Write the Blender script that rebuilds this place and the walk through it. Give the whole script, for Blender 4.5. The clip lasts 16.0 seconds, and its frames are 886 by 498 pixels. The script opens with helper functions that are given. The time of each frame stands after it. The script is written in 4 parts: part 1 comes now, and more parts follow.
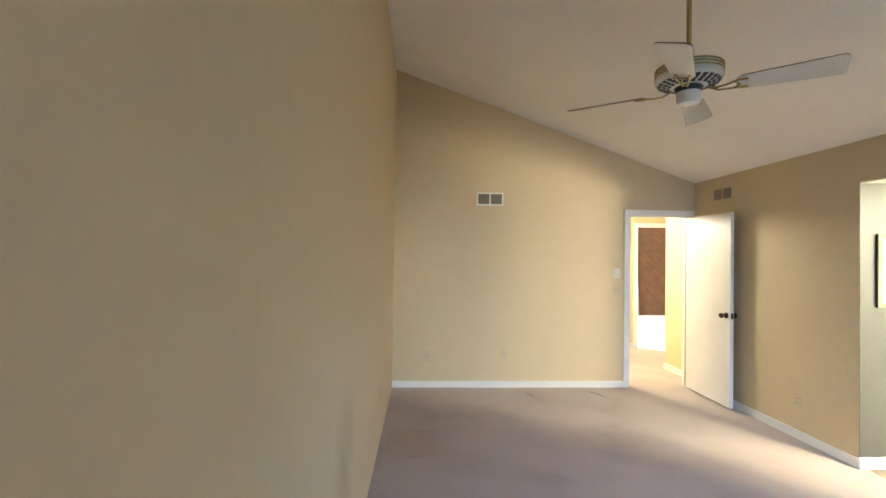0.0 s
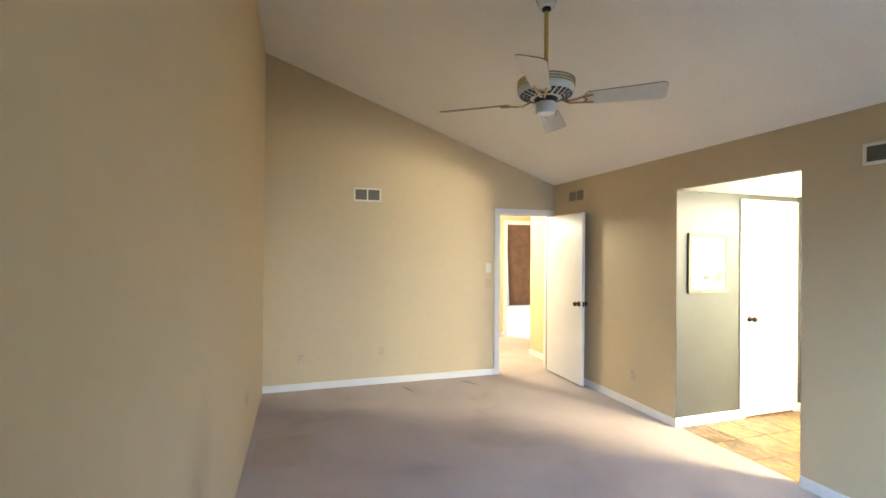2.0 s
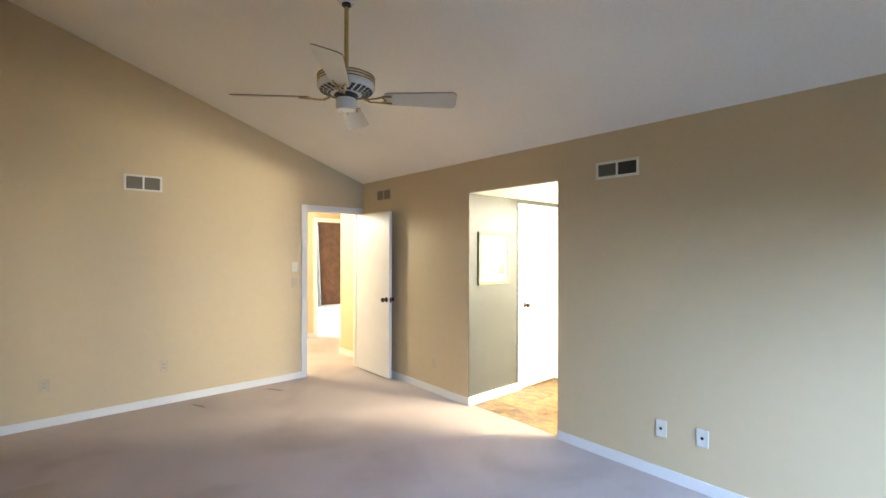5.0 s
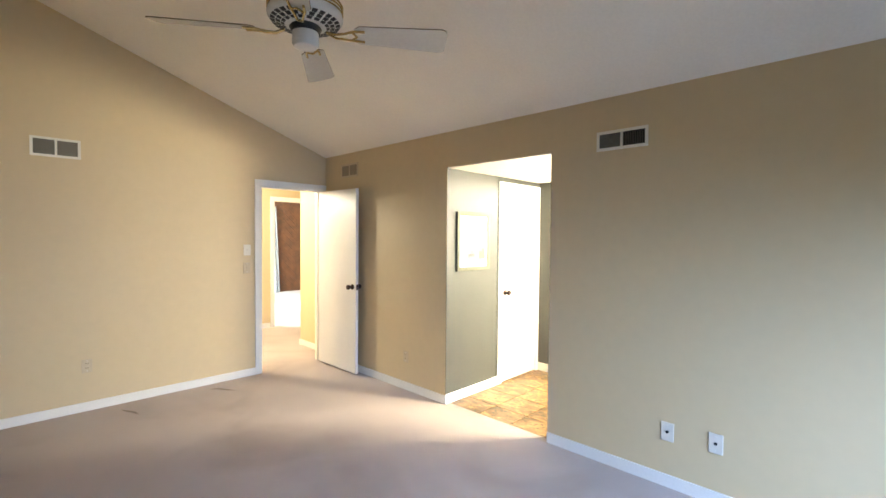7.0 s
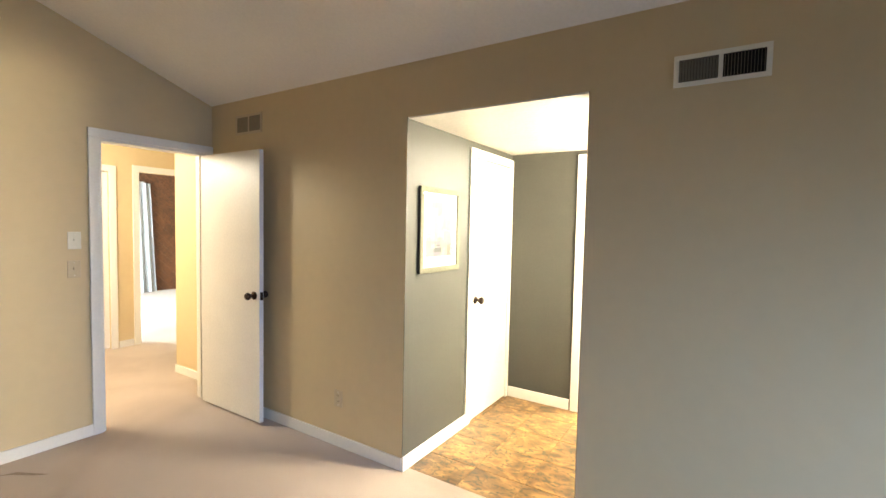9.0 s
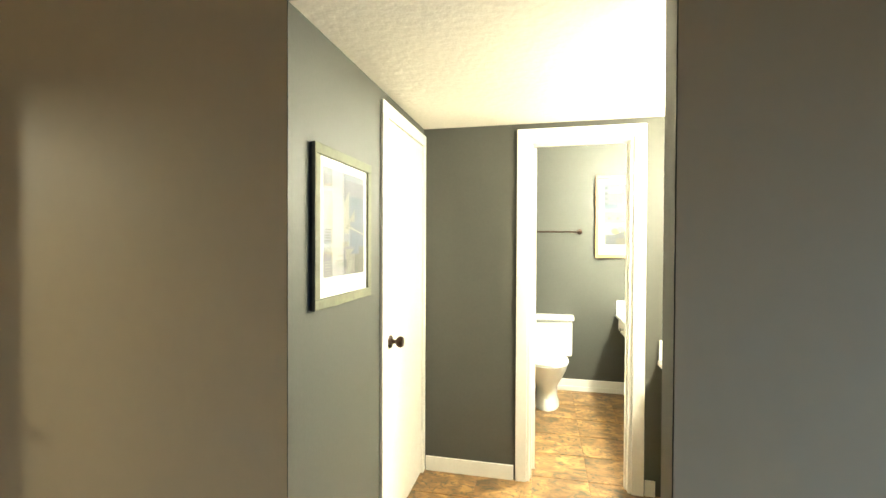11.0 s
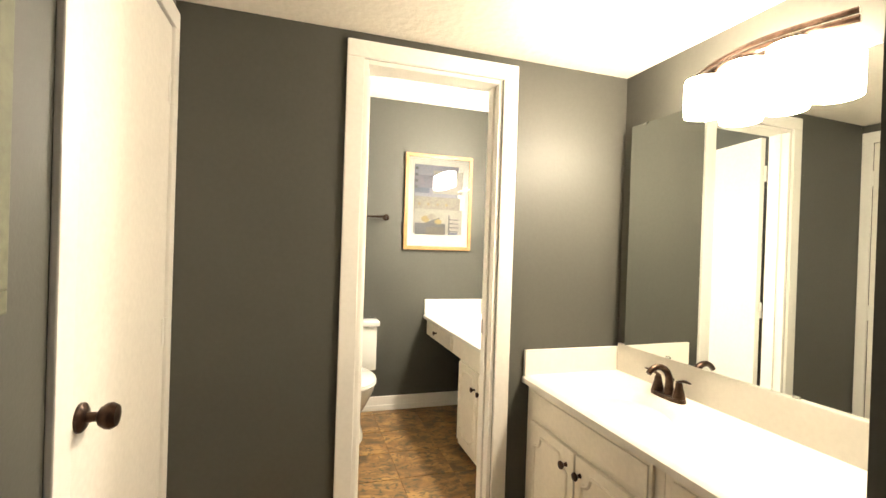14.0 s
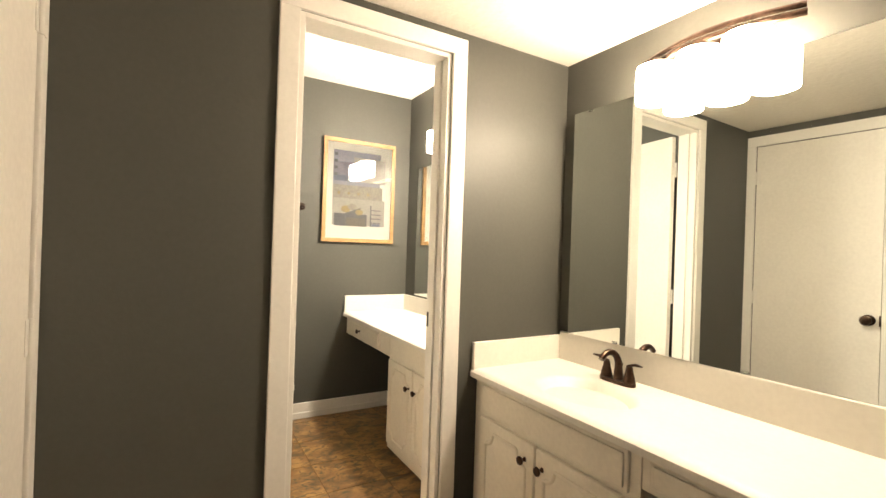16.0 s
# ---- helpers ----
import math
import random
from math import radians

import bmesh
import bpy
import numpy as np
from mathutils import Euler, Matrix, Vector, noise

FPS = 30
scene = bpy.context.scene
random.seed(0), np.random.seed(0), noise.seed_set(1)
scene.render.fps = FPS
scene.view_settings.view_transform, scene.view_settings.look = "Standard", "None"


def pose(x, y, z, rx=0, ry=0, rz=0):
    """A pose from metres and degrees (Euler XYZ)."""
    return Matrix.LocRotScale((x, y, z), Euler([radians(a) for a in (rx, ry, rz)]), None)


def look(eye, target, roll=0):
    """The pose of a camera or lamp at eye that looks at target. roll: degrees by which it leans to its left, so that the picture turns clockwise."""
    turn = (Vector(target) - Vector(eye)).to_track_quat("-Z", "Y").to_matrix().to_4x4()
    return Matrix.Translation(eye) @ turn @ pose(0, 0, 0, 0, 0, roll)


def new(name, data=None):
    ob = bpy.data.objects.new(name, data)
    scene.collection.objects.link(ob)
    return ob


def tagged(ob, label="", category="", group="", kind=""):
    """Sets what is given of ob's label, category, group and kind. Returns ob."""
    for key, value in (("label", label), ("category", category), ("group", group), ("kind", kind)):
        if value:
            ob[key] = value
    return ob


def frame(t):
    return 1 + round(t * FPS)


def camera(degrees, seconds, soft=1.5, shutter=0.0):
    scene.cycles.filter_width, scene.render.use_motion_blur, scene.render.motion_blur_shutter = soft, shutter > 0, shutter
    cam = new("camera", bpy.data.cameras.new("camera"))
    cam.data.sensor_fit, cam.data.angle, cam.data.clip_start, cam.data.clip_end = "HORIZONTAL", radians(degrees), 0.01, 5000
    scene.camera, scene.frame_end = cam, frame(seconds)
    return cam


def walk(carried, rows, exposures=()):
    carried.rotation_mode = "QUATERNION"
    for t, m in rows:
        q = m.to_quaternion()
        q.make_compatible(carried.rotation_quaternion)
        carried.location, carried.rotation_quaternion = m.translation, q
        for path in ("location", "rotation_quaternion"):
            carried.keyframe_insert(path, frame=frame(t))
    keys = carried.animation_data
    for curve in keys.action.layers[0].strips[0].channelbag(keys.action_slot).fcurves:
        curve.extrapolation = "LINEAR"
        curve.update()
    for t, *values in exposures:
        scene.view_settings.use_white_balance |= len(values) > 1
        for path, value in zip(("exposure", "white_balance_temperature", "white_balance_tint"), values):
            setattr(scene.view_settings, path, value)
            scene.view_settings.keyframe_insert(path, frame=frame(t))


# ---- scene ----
cam = camera(89.5, 16.0)
PATH = [
    (0, (-0.298, -0.087, 1.564), (-0.206, 1.911, 1.589), 0.8),
    (0.5, (-0.294, -0.095, 1.564), (-0.097, 1.896, 1.586), 0.7),
    (1, (-0.292, -0.084, 1.563), (0.042, 1.888, 1.578), 0.7),
    (1.5, (-0.268, -0.081, 1.569), (0.202, 1.862, 1.581), 0.7),
    (2, (-0.253, -0.078, 1.579), (0.357, 1.827, 1.588), 0.5),
    (2.5, (-0.239, -0.083, 1.574), (0.512, 1.77, 1.579), 0.5),
    (3, (-0.222, -0.075, 1.581), (0.665, 1.717, 1.585), 0.5),
    (3.5, (-0.212, -0.078, 1.584), (0.798, 1.649, 1.591), 0.5),
    (4, (-0.207, -0.087, 1.576), (0.914, 1.569, 1.591), 0.4),
    (4.5, (-0.194, -0.099, 1.573), (1.029, 1.483, 1.586), 0.3),
    (5, (-0.176, -0.103, 1.569), (1.139, 1.404, 1.576), 0.1),
    (7.5, (0.229, 0.595, 1.534), (1.703, 1.944, 1.451), 0.9),
    (8, (0.429, 0.897, 1.549), (1.97, 2.168, 1.44), 1.3),
    (8.5, (0.632, 1.19, 1.532), (2.257, 2.368, 1.415), 1.3),
    (9, (0.855, 1.5, 1.516), (2.538, 2.574, 1.413), 1.2),
    (9.2, (0.939, 1.614, 1.511), (2.651, 2.643, 1.417), 1.1),
    (11.3, (1.942, 2.439, 1.429), (3.912, 2.787, 1.405), 0.1),
    (11.5, (2.028, 2.458, 1.427), (4.007, 2.745, 1.403), -0.0),
    (12, (2.217, 2.533, 1.405), (4.215, 2.634, 1.39), -0.0),
    (12.5, (2.396, 2.604, 1.387), (4.394, 2.506, 1.376), 0.3),
    (13, (2.544, 2.637, 1.367), (4.522, 2.345, 1.357), 0.8),
    (13.5, (2.674, 2.668, 1.351), (4.62, 2.204, 1.339), 1.4),
    (14, (2.774, 2.699, 1.332), (4.681, 2.095, 1.321), 1.9),
    (14.5, (2.864, 2.744, 1.316), (4.726, 2.015, 1.307), 2.3),
    (15, (2.919, 2.771, 1.3), (4.732, 1.927, 1.295), 2.2),
    (15.5, (2.967, 2.793, 1.284), (4.735, 1.857, 1.284), 2.1),
    (16, (2.998, 2.805, 1.272), (4.725, 1.796, 1.273), 1.9),
]
# seconds, stops, kelvin, tint
EXPOSURES = [(0, 1.35, 6350, 2), (3, 1.35, 6300, 4), (5, 1.28, 6250, 5), (8, 1.28, 6400, 6), (9, 0.92, 6600, 6), (11.5, 0.2, 6150, -5), (12.5, -0.1, 6300, 0), (14, -0.8, 6600, 11), (15, -1.12, 6800, 14), (16, -1.15, 6850, 15)]
walk(cam, [(t, look(eye, aim, roll)) for t, eye, aim, roll in PATH], EXPOSURES)

# ---- world, light and exposure ----
world = bpy.data.worlds.new("sky")
scene.world = world
world.use_nodes = True
wn = world.node_tree
sky = wn.nodes.new("ShaderNodeTexSky")
sky.sky_type = 'NISHITA'
sky.sun_disc = False
sky.sun_elevation, sky.sun_rotation = radians(38), radians(200)
wn.nodes["Background"].inputs[1].default_value = 0.1
wn.links.new(sky.outputs[0], wn.nodes["Background"].inputs[0])

sun = new("sun", bpy.data.lights.new("sun", "SUN"))
sun.data.energy, sun.data.angle, sun.data.color = 2.5, radians(0.6), (1.0, 0.94, 0.86)
sun.matrix_world = look((6, 30, 20), (0, 0, 0))


def area_lamp(name, eye, target, sx, sy, watts, colour):
    ob = new(name, bpy.data.lights.new(name, "AREA"))
    ob.data.shape, ob.data.size, ob.data.size_y = "RECTANGLE", sx, sy
    ob.data.energy, ob.data.color = watts, colour
    ob.matrix_world = look(eye, target)
    return ob


def bulb(name, at, watts, colour, radius=0.05):
    ob = new(name, bpy.data.lights.new(name, "POINT"))
    ob.data.energy, ob.data.color, ob.data.shadow_soft_size = watts, colour, radius
    ob.location = at
    return ob


# daylight in the opening of the bedroom's glass door, behind the first viewpoint
sky_south = area_lamp("daylight_south", (1.65, -0.90, 1.10), (1.8, 1.1, -0.45), 2.3, 1.8, 36, (0.36, 0.55, 1.0))
sky_south.data.spread = radians(118)
# daylight for the panelled room's floor, set in an added, unseen side window
area_lamp("added_daylight_west", (2.16, 9.6, 1.3), (7, 9.9, 0.6), 1.5, 1.7, 190, (0.80, 0.91, 1.0))

# ---- materials ----


def mat(name, colour, rough=0.5, metal=0.0, vary=0.06, big=1.5, fine=60.0, bump=0.05, bump_scale=180.0, second=None, coat=0.0):
    """A painted or solid surface: colour with broad and fine variation and a fine relief, in metres."""
    m = bpy.data.materials.new(name)
    m.use_nodes = True
    nt = m.node_tree
    b = nt.nodes["Principled BSDF"]
    co = nt.nodes.new("ShaderNodeTexCoord")
    geo = nt.nodes.new("ShaderNodeNewGeometry")
    n1 = nt.nodes.new("ShaderNodeTexNoise")
    n1.inputs["Scale"].default_value, n1.inputs["Detail"].default_value = big, 4
    n2 = nt.nodes.new("ShaderNodeTexNoise")
    n2.inputs["Scale"].default_value, n2.inputs["Detail"].default_value = fine, 2
    for n in (n1, n2):
        nt.links.new(geo.outputs["Position"], n.inputs["Vector"])
    add = nt.nodes.new("ShaderNodeMath")
    add.operation = 'ADD'
    nt.links.new(n1.outputs[0], add.inputs[0])
    nt.links.new(n2.outputs[0], add.inputs[1])
    ramp = nt.nodes.new("ShaderNodeValToRGB")
    half = nt.nodes.new("ShaderNodeMath")
    half.operation, half.inputs[1].default_value = 'MULTIPLY', 0.5
    nt.links.new(add.outputs[0], half.inputs[0])
    nt.links.new(half.outputs[0], ramp.inputs[0])
    lo = second or tuple(c * (1 - 2 * vary) for c in colour)
    hi = colour if second else tuple(min(1, c * (1 + vary)) for c in colour)
    ramp.color_ramp.elements[0].position, ramp.color_ramp.elements[1].position = 0.36, 0.62
    ramp.color_ramp.elements[0].color, ramp.color_ramp.elements[1].color = (*lo, 1), (*hi, 1)
    nt.links.new(ramp.outputs[0], b.inputs["Base Color"])
    b.inputs["Roughness"].default_value, b.inputs["Metallic"].default_value = rough, metal
    b.inputs["Coat Weight"].default_value = coat
    if bump:
        n3 = nt.nodes.new("ShaderNodeTexNoise")
        n3.inputs["Scale"].default_value, n3.inputs["Detail"].default_value = bump_scale, 3
        nt.links.new(geo.outputs["Position"], n3.inputs["Vector"])
        bp = nt.nodes.new("ShaderNodeBump")
        bp.inputs["Strength"].default_value, bp.inputs["Distance"].default_value = bump, 0.004
        nt.links.new(n3.outputs[0], bp.inputs["Height"])
        nt.links.new(bp.outputs[0], b.inputs["Normal"])
    return m


M = {}
M["tan"] = mat("tan_wall_paint", (0.63, 0.50, 0.298), 0.6, vary=0.012, big=0.9, fine=14, bump=0.012, bump_scale=90)


def dark_patch_wall_material():
    """The tan paint with one soft, darker brown patch low on the long wall."""
    m = M["tan"].copy()
    m.name = "tan_wall_paint_dark_patch"
    nt = m.node_tree
    b = nt.nodes["Principled BSDF"]
    geo = nt.nodes.new("ShaderNodeNewGeometry")
    mp = nt.nodes.new("ShaderNodeMapping")
    mp.inputs["Location"].default_value = (0, -1.95 / 0.32, -0.62 / 0.42)
    mp.inputs["Scale"].default_value = (0, 1 / 0.32, 1 / 0.42)
    nt.links.new(geo.outputs["Position"], mp.inputs["Vector"])
    ns = nt.nodes.new("ShaderNodeTexNoise")
    ns.inputs["Scale"].default_value, ns.inputs["Detail"].default_value = 1.6, 4
    nt.links.new(mp.outputs[0], ns.inputs["Vector"])
    gr = nt.nodes.new("ShaderNodeTexGradient")
    gr.gradient_type = 'SPHERICAL'
    nt.links.new(mp.outputs[0], gr.inputs["Vector"])
    mu = nt.nodes.new("ShaderNodeMath")
    mu.operation = 'MULTIPLY'
    nt.links.new(gr.outputs["Fac"], mu.inputs[0])
    nt.links.new(ns.outputs[0], mu.inputs[1])
    mx = nt.nodes.new("ShaderNodeMixRGB")
    mx.inputs[2].default_value = (0.34, 0.25, 0.15, 1)
    src = b.inputs["Base Color"].links[0].from_socket
    nt.links.new(mu.outputs[0], mx.inputs[0])
    nt.links.new(src, mx.inputs[1])
    nt.links.new(mx.outputs[0], b.inputs["Base Color"])
    return m


M["tan_dark_patch"] = dark_patch_wall_material()
M["grey"] = mat("grey_wall_paint", (0.064, 0.064, 0.055), 0.48, vary=0.03, big=2, bump=0.10, bump_scale=110)
M["grey"].node_tree.nodes["Principled BSDF"].inputs["Specular IOR Level"].default_value = 0.3
M["ceil"] = mat("bedroom_ceiling_paint", (0.85, 0.81, 0.73), 0.8, vary=0.02, bump=0.2, bump_scale=90)
M["stomp"] = mat("textured_ceiling_plaster", (0.80, 0.76, 0.68), 0.7, vary=0.03, bump=0.9, bump_scale=28)
M["white"] = mat("white_trim_paint", (0.80, 0.78, 0.73), 0.35, vary=0.02, bump=0.04)
M["door"] = mat("white_door_paint", (0.80, 0.77, 0.71), 0.42, vary=0.03, big=3, bump=0.05, bump_scale=60)
M["cab"] = mat("cream_cabinet_paint", (0.82, 0.77, 0.66), 0.36, vary=0.03, big=6, bump=0.06, bump_scale=70)
M["counter"] = mat("cultured_marble", (0.80, 0.77, 0.70), 0.42, vary=0.02, big=5, bump=0.0, coat=0.0)
M["bronze"] = mat("oil_rubbed_bronze", (0.055, 0.032, 0.022), 0.30, 0.85, vary=0.2, big=30, bump=0.02)
M["brass"] = mat("brass", (0.56, 0.44, 0.20), 0.25, 1.0, vary=0.05, bump=0.0)
M["fan_white"] = mat("fan_enamel", (0.75, 0.74, 0.70), 0.22, vary=0.02, bump=0.0)
M["blade"] = mat("fan_blade", (0.58, 0.55, 0.48), 0.25, vary=0.03, bump=0.0, coat=0.4)
M["blade_edge"] = mat("fan_blade_edge", (0.16, 0.11, 0.06), 0.5, vary=0.1, bump=0)
# near-black: stands in for shade in gaps, slots and recesses; also colours the jacks
M["dark"] = mat("dark_gap", (0.012, 0.012, 0.012), 0.8, vary=0.1, bump=0)
M["plate"] = mat("almond_plastic", (0.72, 0.68, 0.58), 0.35, vary=0.02, bump=0)
M["plate_tan"] = mat("painted_over_plate", (0.58, 0.47, 0.31), 0.5, vary=0.03, bump=0.05)
M["slat_tan"] = mat("vent_slat_tan", (0.27, 0.22, 0.15), 0.5, vary=0.05, bump=0)
M["vent"] = mat("vent_enamel", (0.80, 0.76, 0.66), 0.4, vary=0.03, bump=0)
M["slat"] = mat("vent_slat", (0.15, 0.13, 0.09), 0.5, vary=0.06, bump=0)
M["china"] = mat("white_porcelain", (0.80, 0.79, 0.74), 0.08, vary=0.01, bump=0, coat=0.5)
M["frame_grey"] = mat("grey_green_frame", (0.115, 0.115, 0.072), 0.7, vary=0.10, big=20, bump=0.08)
M["black"] = mat("black_edge", (0.015, 0.015, 0.015), 0.45, vary=0.1, bump=0)
M["oak"] = mat("light_oak_frame", (0.31, 0.175, 0.065), 0.42, vary=0.14, big=14, bump=0.1)
M["paper"] = mat("mat_board", (0.60, 0.58, 0.54), 0.7, vary=0.01, bump=0)
M["cloth"] = mat("white_curtain", (0.80, 0.82, 0.84), 0.9, vary=0.04, big=8, bump=0.1)
M["steel"] = mat("strike_plate", (0.03, 0.025, 0.02), 0.4, 0.7, bump=0)
M["ground"] = mat("lawn_ground", (0.08, 0.10, 0.04), 0.9, vary=0.2, big=0.8, bump=0.3)
M["grout"] = mat("brown_grout", (0.20, 0.12, 0.06), 0.8, vary=0.2, big=12, bump=0.2)
M["plank"] = mat("panel_cedar", (0.17, 0.066, 0.026), 0.5, big=5, fine=30, second=(0.065, 0.027, 0.012), bump=0.1)


def carpet_material():
    m = mat("beige_carpet", (0.50, 0.41, 0.345), 0.95, big=1.3, fine=210, second=(0.40, 0.325, 0.272), bump=0.8, bump_scale=320)
    nt = m.node_tree
    b = nt.nodes["Principled BSDF"]
    b.inputs["Sheen Weight"].default_value = 0.25
    geo = nt.nodes["Geometry"] if "Geometry" in nt.nodes else nt.nodes.new("ShaderNodeNewGeometry")
    # worn, soiled patches with a shape of their own
    st = nt.nodes.new("ShaderNodeTexNoise")
    st.inputs["Scale"].default_value, st.inputs["Detail"].default_value, st.inputs["Distortion"].default_value = 0.9, 6, 0.6
    nt.links.new(geo.outputs["Position"], st.inputs["Vector"])
    rm = nt.nodes.new("ShaderNodeMapRange")
    rm.inputs[1].default_value, rm.inputs[2].default_value = 0.50, 0.68
    rm.inputs[3].default_value, rm.inputs[4].default_value = 0.0, 0.6
    nt.links.new(st.outputs[0], rm.inputs[0])
    mix = nt.nodes.new("ShaderNodeMixRGB")
    mix.blend_type = 'MULTIPLY'
    mix.inputs[2].default_value = (0.62, 0.56, 0.50, 1)
    src = b.inputs["Base Color"].links[0].from_socket
    nt.links.new(rm.outputs[0], mix.inputs[0])
    nt.links.new(src, mix.inputs[1])
    nt.links.new(mix.outputs[0], b.inputs["Base Color"])
    return m


M["carpet"] = carpet_material()
M["carpet_pale"] = mat("beige_carpet_repair", (0.50, 0.41, 0.345), 0.95, big=3, fine=210, second=(0.42, 0.342, 0.287), bump=0.8, bump_scale=320)
# a darker carpet colour for the raised creases
M["crease"] = mat("darker_carpet", (0.31, 0.25, 0.20), 0.95, big=9, fine=210, second=(0.23, 0.185, 0.15), bump=0.6, bump_scale=320)


def slate_material():
    """Brown and rust mottled slate-look tile, with dark grain streaks along y."""
    m = bpy.data.materials.new("slate_look_tile")
    m.use_nodes = True
    nt = m.node_tree
    b = nt.nodes["Principled BSDF"]
    geo = nt.nodes.new("ShaderNodeNewGeometry")
    info = nt.nodes.new("ShaderNodeObjectInfo")
    mp = nt.nodes.new("ShaderNodeMapping")
    mp.inputs["Scale"].default_value = (15, 9, 15)
    vm = nt.nodes.new("ShaderNodeVectorMath")
    vm.operation = 'MULTIPLY_ADD'
    vm.inputs[1].default_value = (7, 7, 7)
    nt.links.new(info.outputs["Random"], vm.inputs[0])
    nt.links.new(geo.outputs["Position"], vm.inputs[2])
    nt.links.new(vm.outputs[0], mp.inputs["Vector"])
    n1 = nt.nodes.new("ShaderNodeTexNoise")
    n1.inputs["Scale"].default_value, n1.inputs["Detail"].default_value, n1.inputs["Distortion"].default_value = 0.55, 6, 1.2
    n2 = nt.nodes.new("ShaderNodeTexNoise")
    n2.inputs["Scale"].default_value, n2.inputs["Detail"].default_value, n2.inputs["Distortion"].default_value = 1.6, 8, 2.2
    for n in (n1, n2):
        nt.links.new(mp.outputs[0], n.inputs["Vector"])
    r1 = nt.nodes.new("ShaderNodeValToRGB")
    e = r1.color_ramp.elements
    e[0].position, e[0].color = 0.33, (0.075, 0.045, 0.020, 1)
    e[1].position, e[1].color = 0.70, (0.40, 0.245, 0.09, 1)
    x = e.new(0.5)
    x.color = (0.22, 0.12, 0.045, 1)
    nt.links.new(n1.outputs[0], r1.inputs[0])
    r2 = nt.nodes.new("ShaderNodeMapRange")
    r2.inputs[1].default_value, r2.inputs[2].default_value, r2.inputs[3].default_value, r2.inputs[4].default_value = 0.50, 0.64, 0, 0.85
    nt.links.new(n2.outputs[0], r2.inputs[0])
    mx = nt.nodes.new("ShaderNodeMixRGB")
    mx.inputs[2].default_value = (0.045, 0.047, 0.032, 1)
    nt.links.new(r2.outputs[0], mx.inputs[0])
    nt.links.new(r1.outputs[0], mx.inputs[1])
    nt.links.new(mx.outputs[0], b.inputs["Base Color"])
    b.inputs["Roughness"].default_value = 0.42
    bp = nt.nodes.new("ShaderNodeBump")
    bp.inputs["Strength"].default_value, bp.inputs["Distance"].default_value = 0.25, 0.003
    nt.links.new(n2.outputs[0], bp.inputs["Height"])
    nt.links.new(bp.outputs[0], b.inputs["Normal"])
    return m


M["slate"] = slate_material()


def glow_material(name, colour, strength):
    m = bpy.data.materials.new(name)
    m.use_nodes = True
    b = m.node_tree.nodes["Principled BSDF"]
    b.inputs["Base Color"].default_value = (0.85, 0.82, 0.75, 1)
    b.inputs["Roughness"].default_value = 0.3
    b.inputs["Emission Color"].default_value = (*colour, 1)
    b.inputs["Emission Strength"].default_value = strength
    return m


M["shade"] = glow_material("lit_opal_glass", (1.0, 0.85, 0.64), 300.0)
M["shade_toilet"] = glow_material("lit_opal_glass_bright", (1.0, 0.90, 0.72), 560.0)
M["mirror"] = bpy.data.materials.new("mirror_silver")
M["mirror"].use_nodes = True
_b = M["mirror"].node_tree.nodes["Principled BSDF"]
_b.inputs["Base Color"].default_value, _b.inputs["Metallic"].default_value, _b.inputs["Roughness"].default_value = (0.86, 0.90, 0.87, 1), 1.0, 0.01


def glass_material(rough=0.0):
    m = bpy.data.materials.new("clear_glass")
    m.use_nodes = True
    b = m.node_tree.nodes["Principled BSDF"]
    b.inputs["Base Color"].default_value = (0.98, 1.0, 0.99, 1)
    b.inputs["Roughness"].default_value, b.inputs["IOR"].default_value = rough, 1.5
    b.inputs["Transmission Weight"].default_value = 1.0
    return m


M["glass"] = glass_material()
M["acrylic"] = glass_material(0.12)


def ink(name, colour, second=None, big=9):
    return mat(name, colour, 0.6, vary=0.12, big=big, fine=70, second=second, bump=0)


M["ink_sky"] = ink("ink_sky", (0.130, 0.126, 0.158), (0.086, 0.090, 0.133), 5)
M["ink_sea"] = ink("ink_sea", (0.043, 0.050, 0.086), (0.022, 0.029, 0.054))
M["ink_sail"] = ink("ink_sail", (0.202, 0.184, 0.162), (0.151, 0.133, 0.122), 12)
M["ink_mauve"] = ink("ink_mauve", (0.094, 0.083, 0.104), (0.058, 0.054, 0.079))
M["ink_brown"] = ink("ink_brown", (0.043, 0.032, 0.018), (0.018, 0.014, 0.011), 25)
M["ink_grey"] = ink("ink_grey", (0.022, 0.022, 0.025), (0.009, 0.009, 0.013), 20)
M["ink_gold"] = ink("ink_gold", (0.151, 0.108, 0.022), (0.094, 0.065, 0.018), 40)
M["ink_cream"] = ink("ink_cream", (0.151, 0.133, 0.101), (0.079, 0.072, 0.061), 30)

# ---- mesh helpers ----


def box(bm, a, b, bevel=0.0):
    (x0, y0, z0), (x1, y1, z1) = a, b
    vs = [bm.verts.new(p) for p in ((x0, y0, z0), (x1, y0, z0), (x1, y1, z0), (x0, y1, z0), (x0, y0, z1), (x1, y0, z1), (x1, y1, z1), (x0, y1, z1))]
    fs = [bm.faces.new([vs[i] for i in f]) for f in ((3, 2, 1, 0), (4, 5, 6, 7), (0, 1, 5, 4), (1, 2, 6, 5), (2, 3, 7, 6), (3, 0, 4, 7))]
    if bevel:
        es = list({e for f in fs for e in f.edges})
        bmesh.ops.bevel(bm, geom=es, offset=bevel, segments=2, affect='EDGES', profile=0.6)
    return bm


def boxes(*pairs, bevel=0.0):
    bm = bmesh.new()
    for a, b in pairs:
        box(bm, a, b, bevel)
    return bm


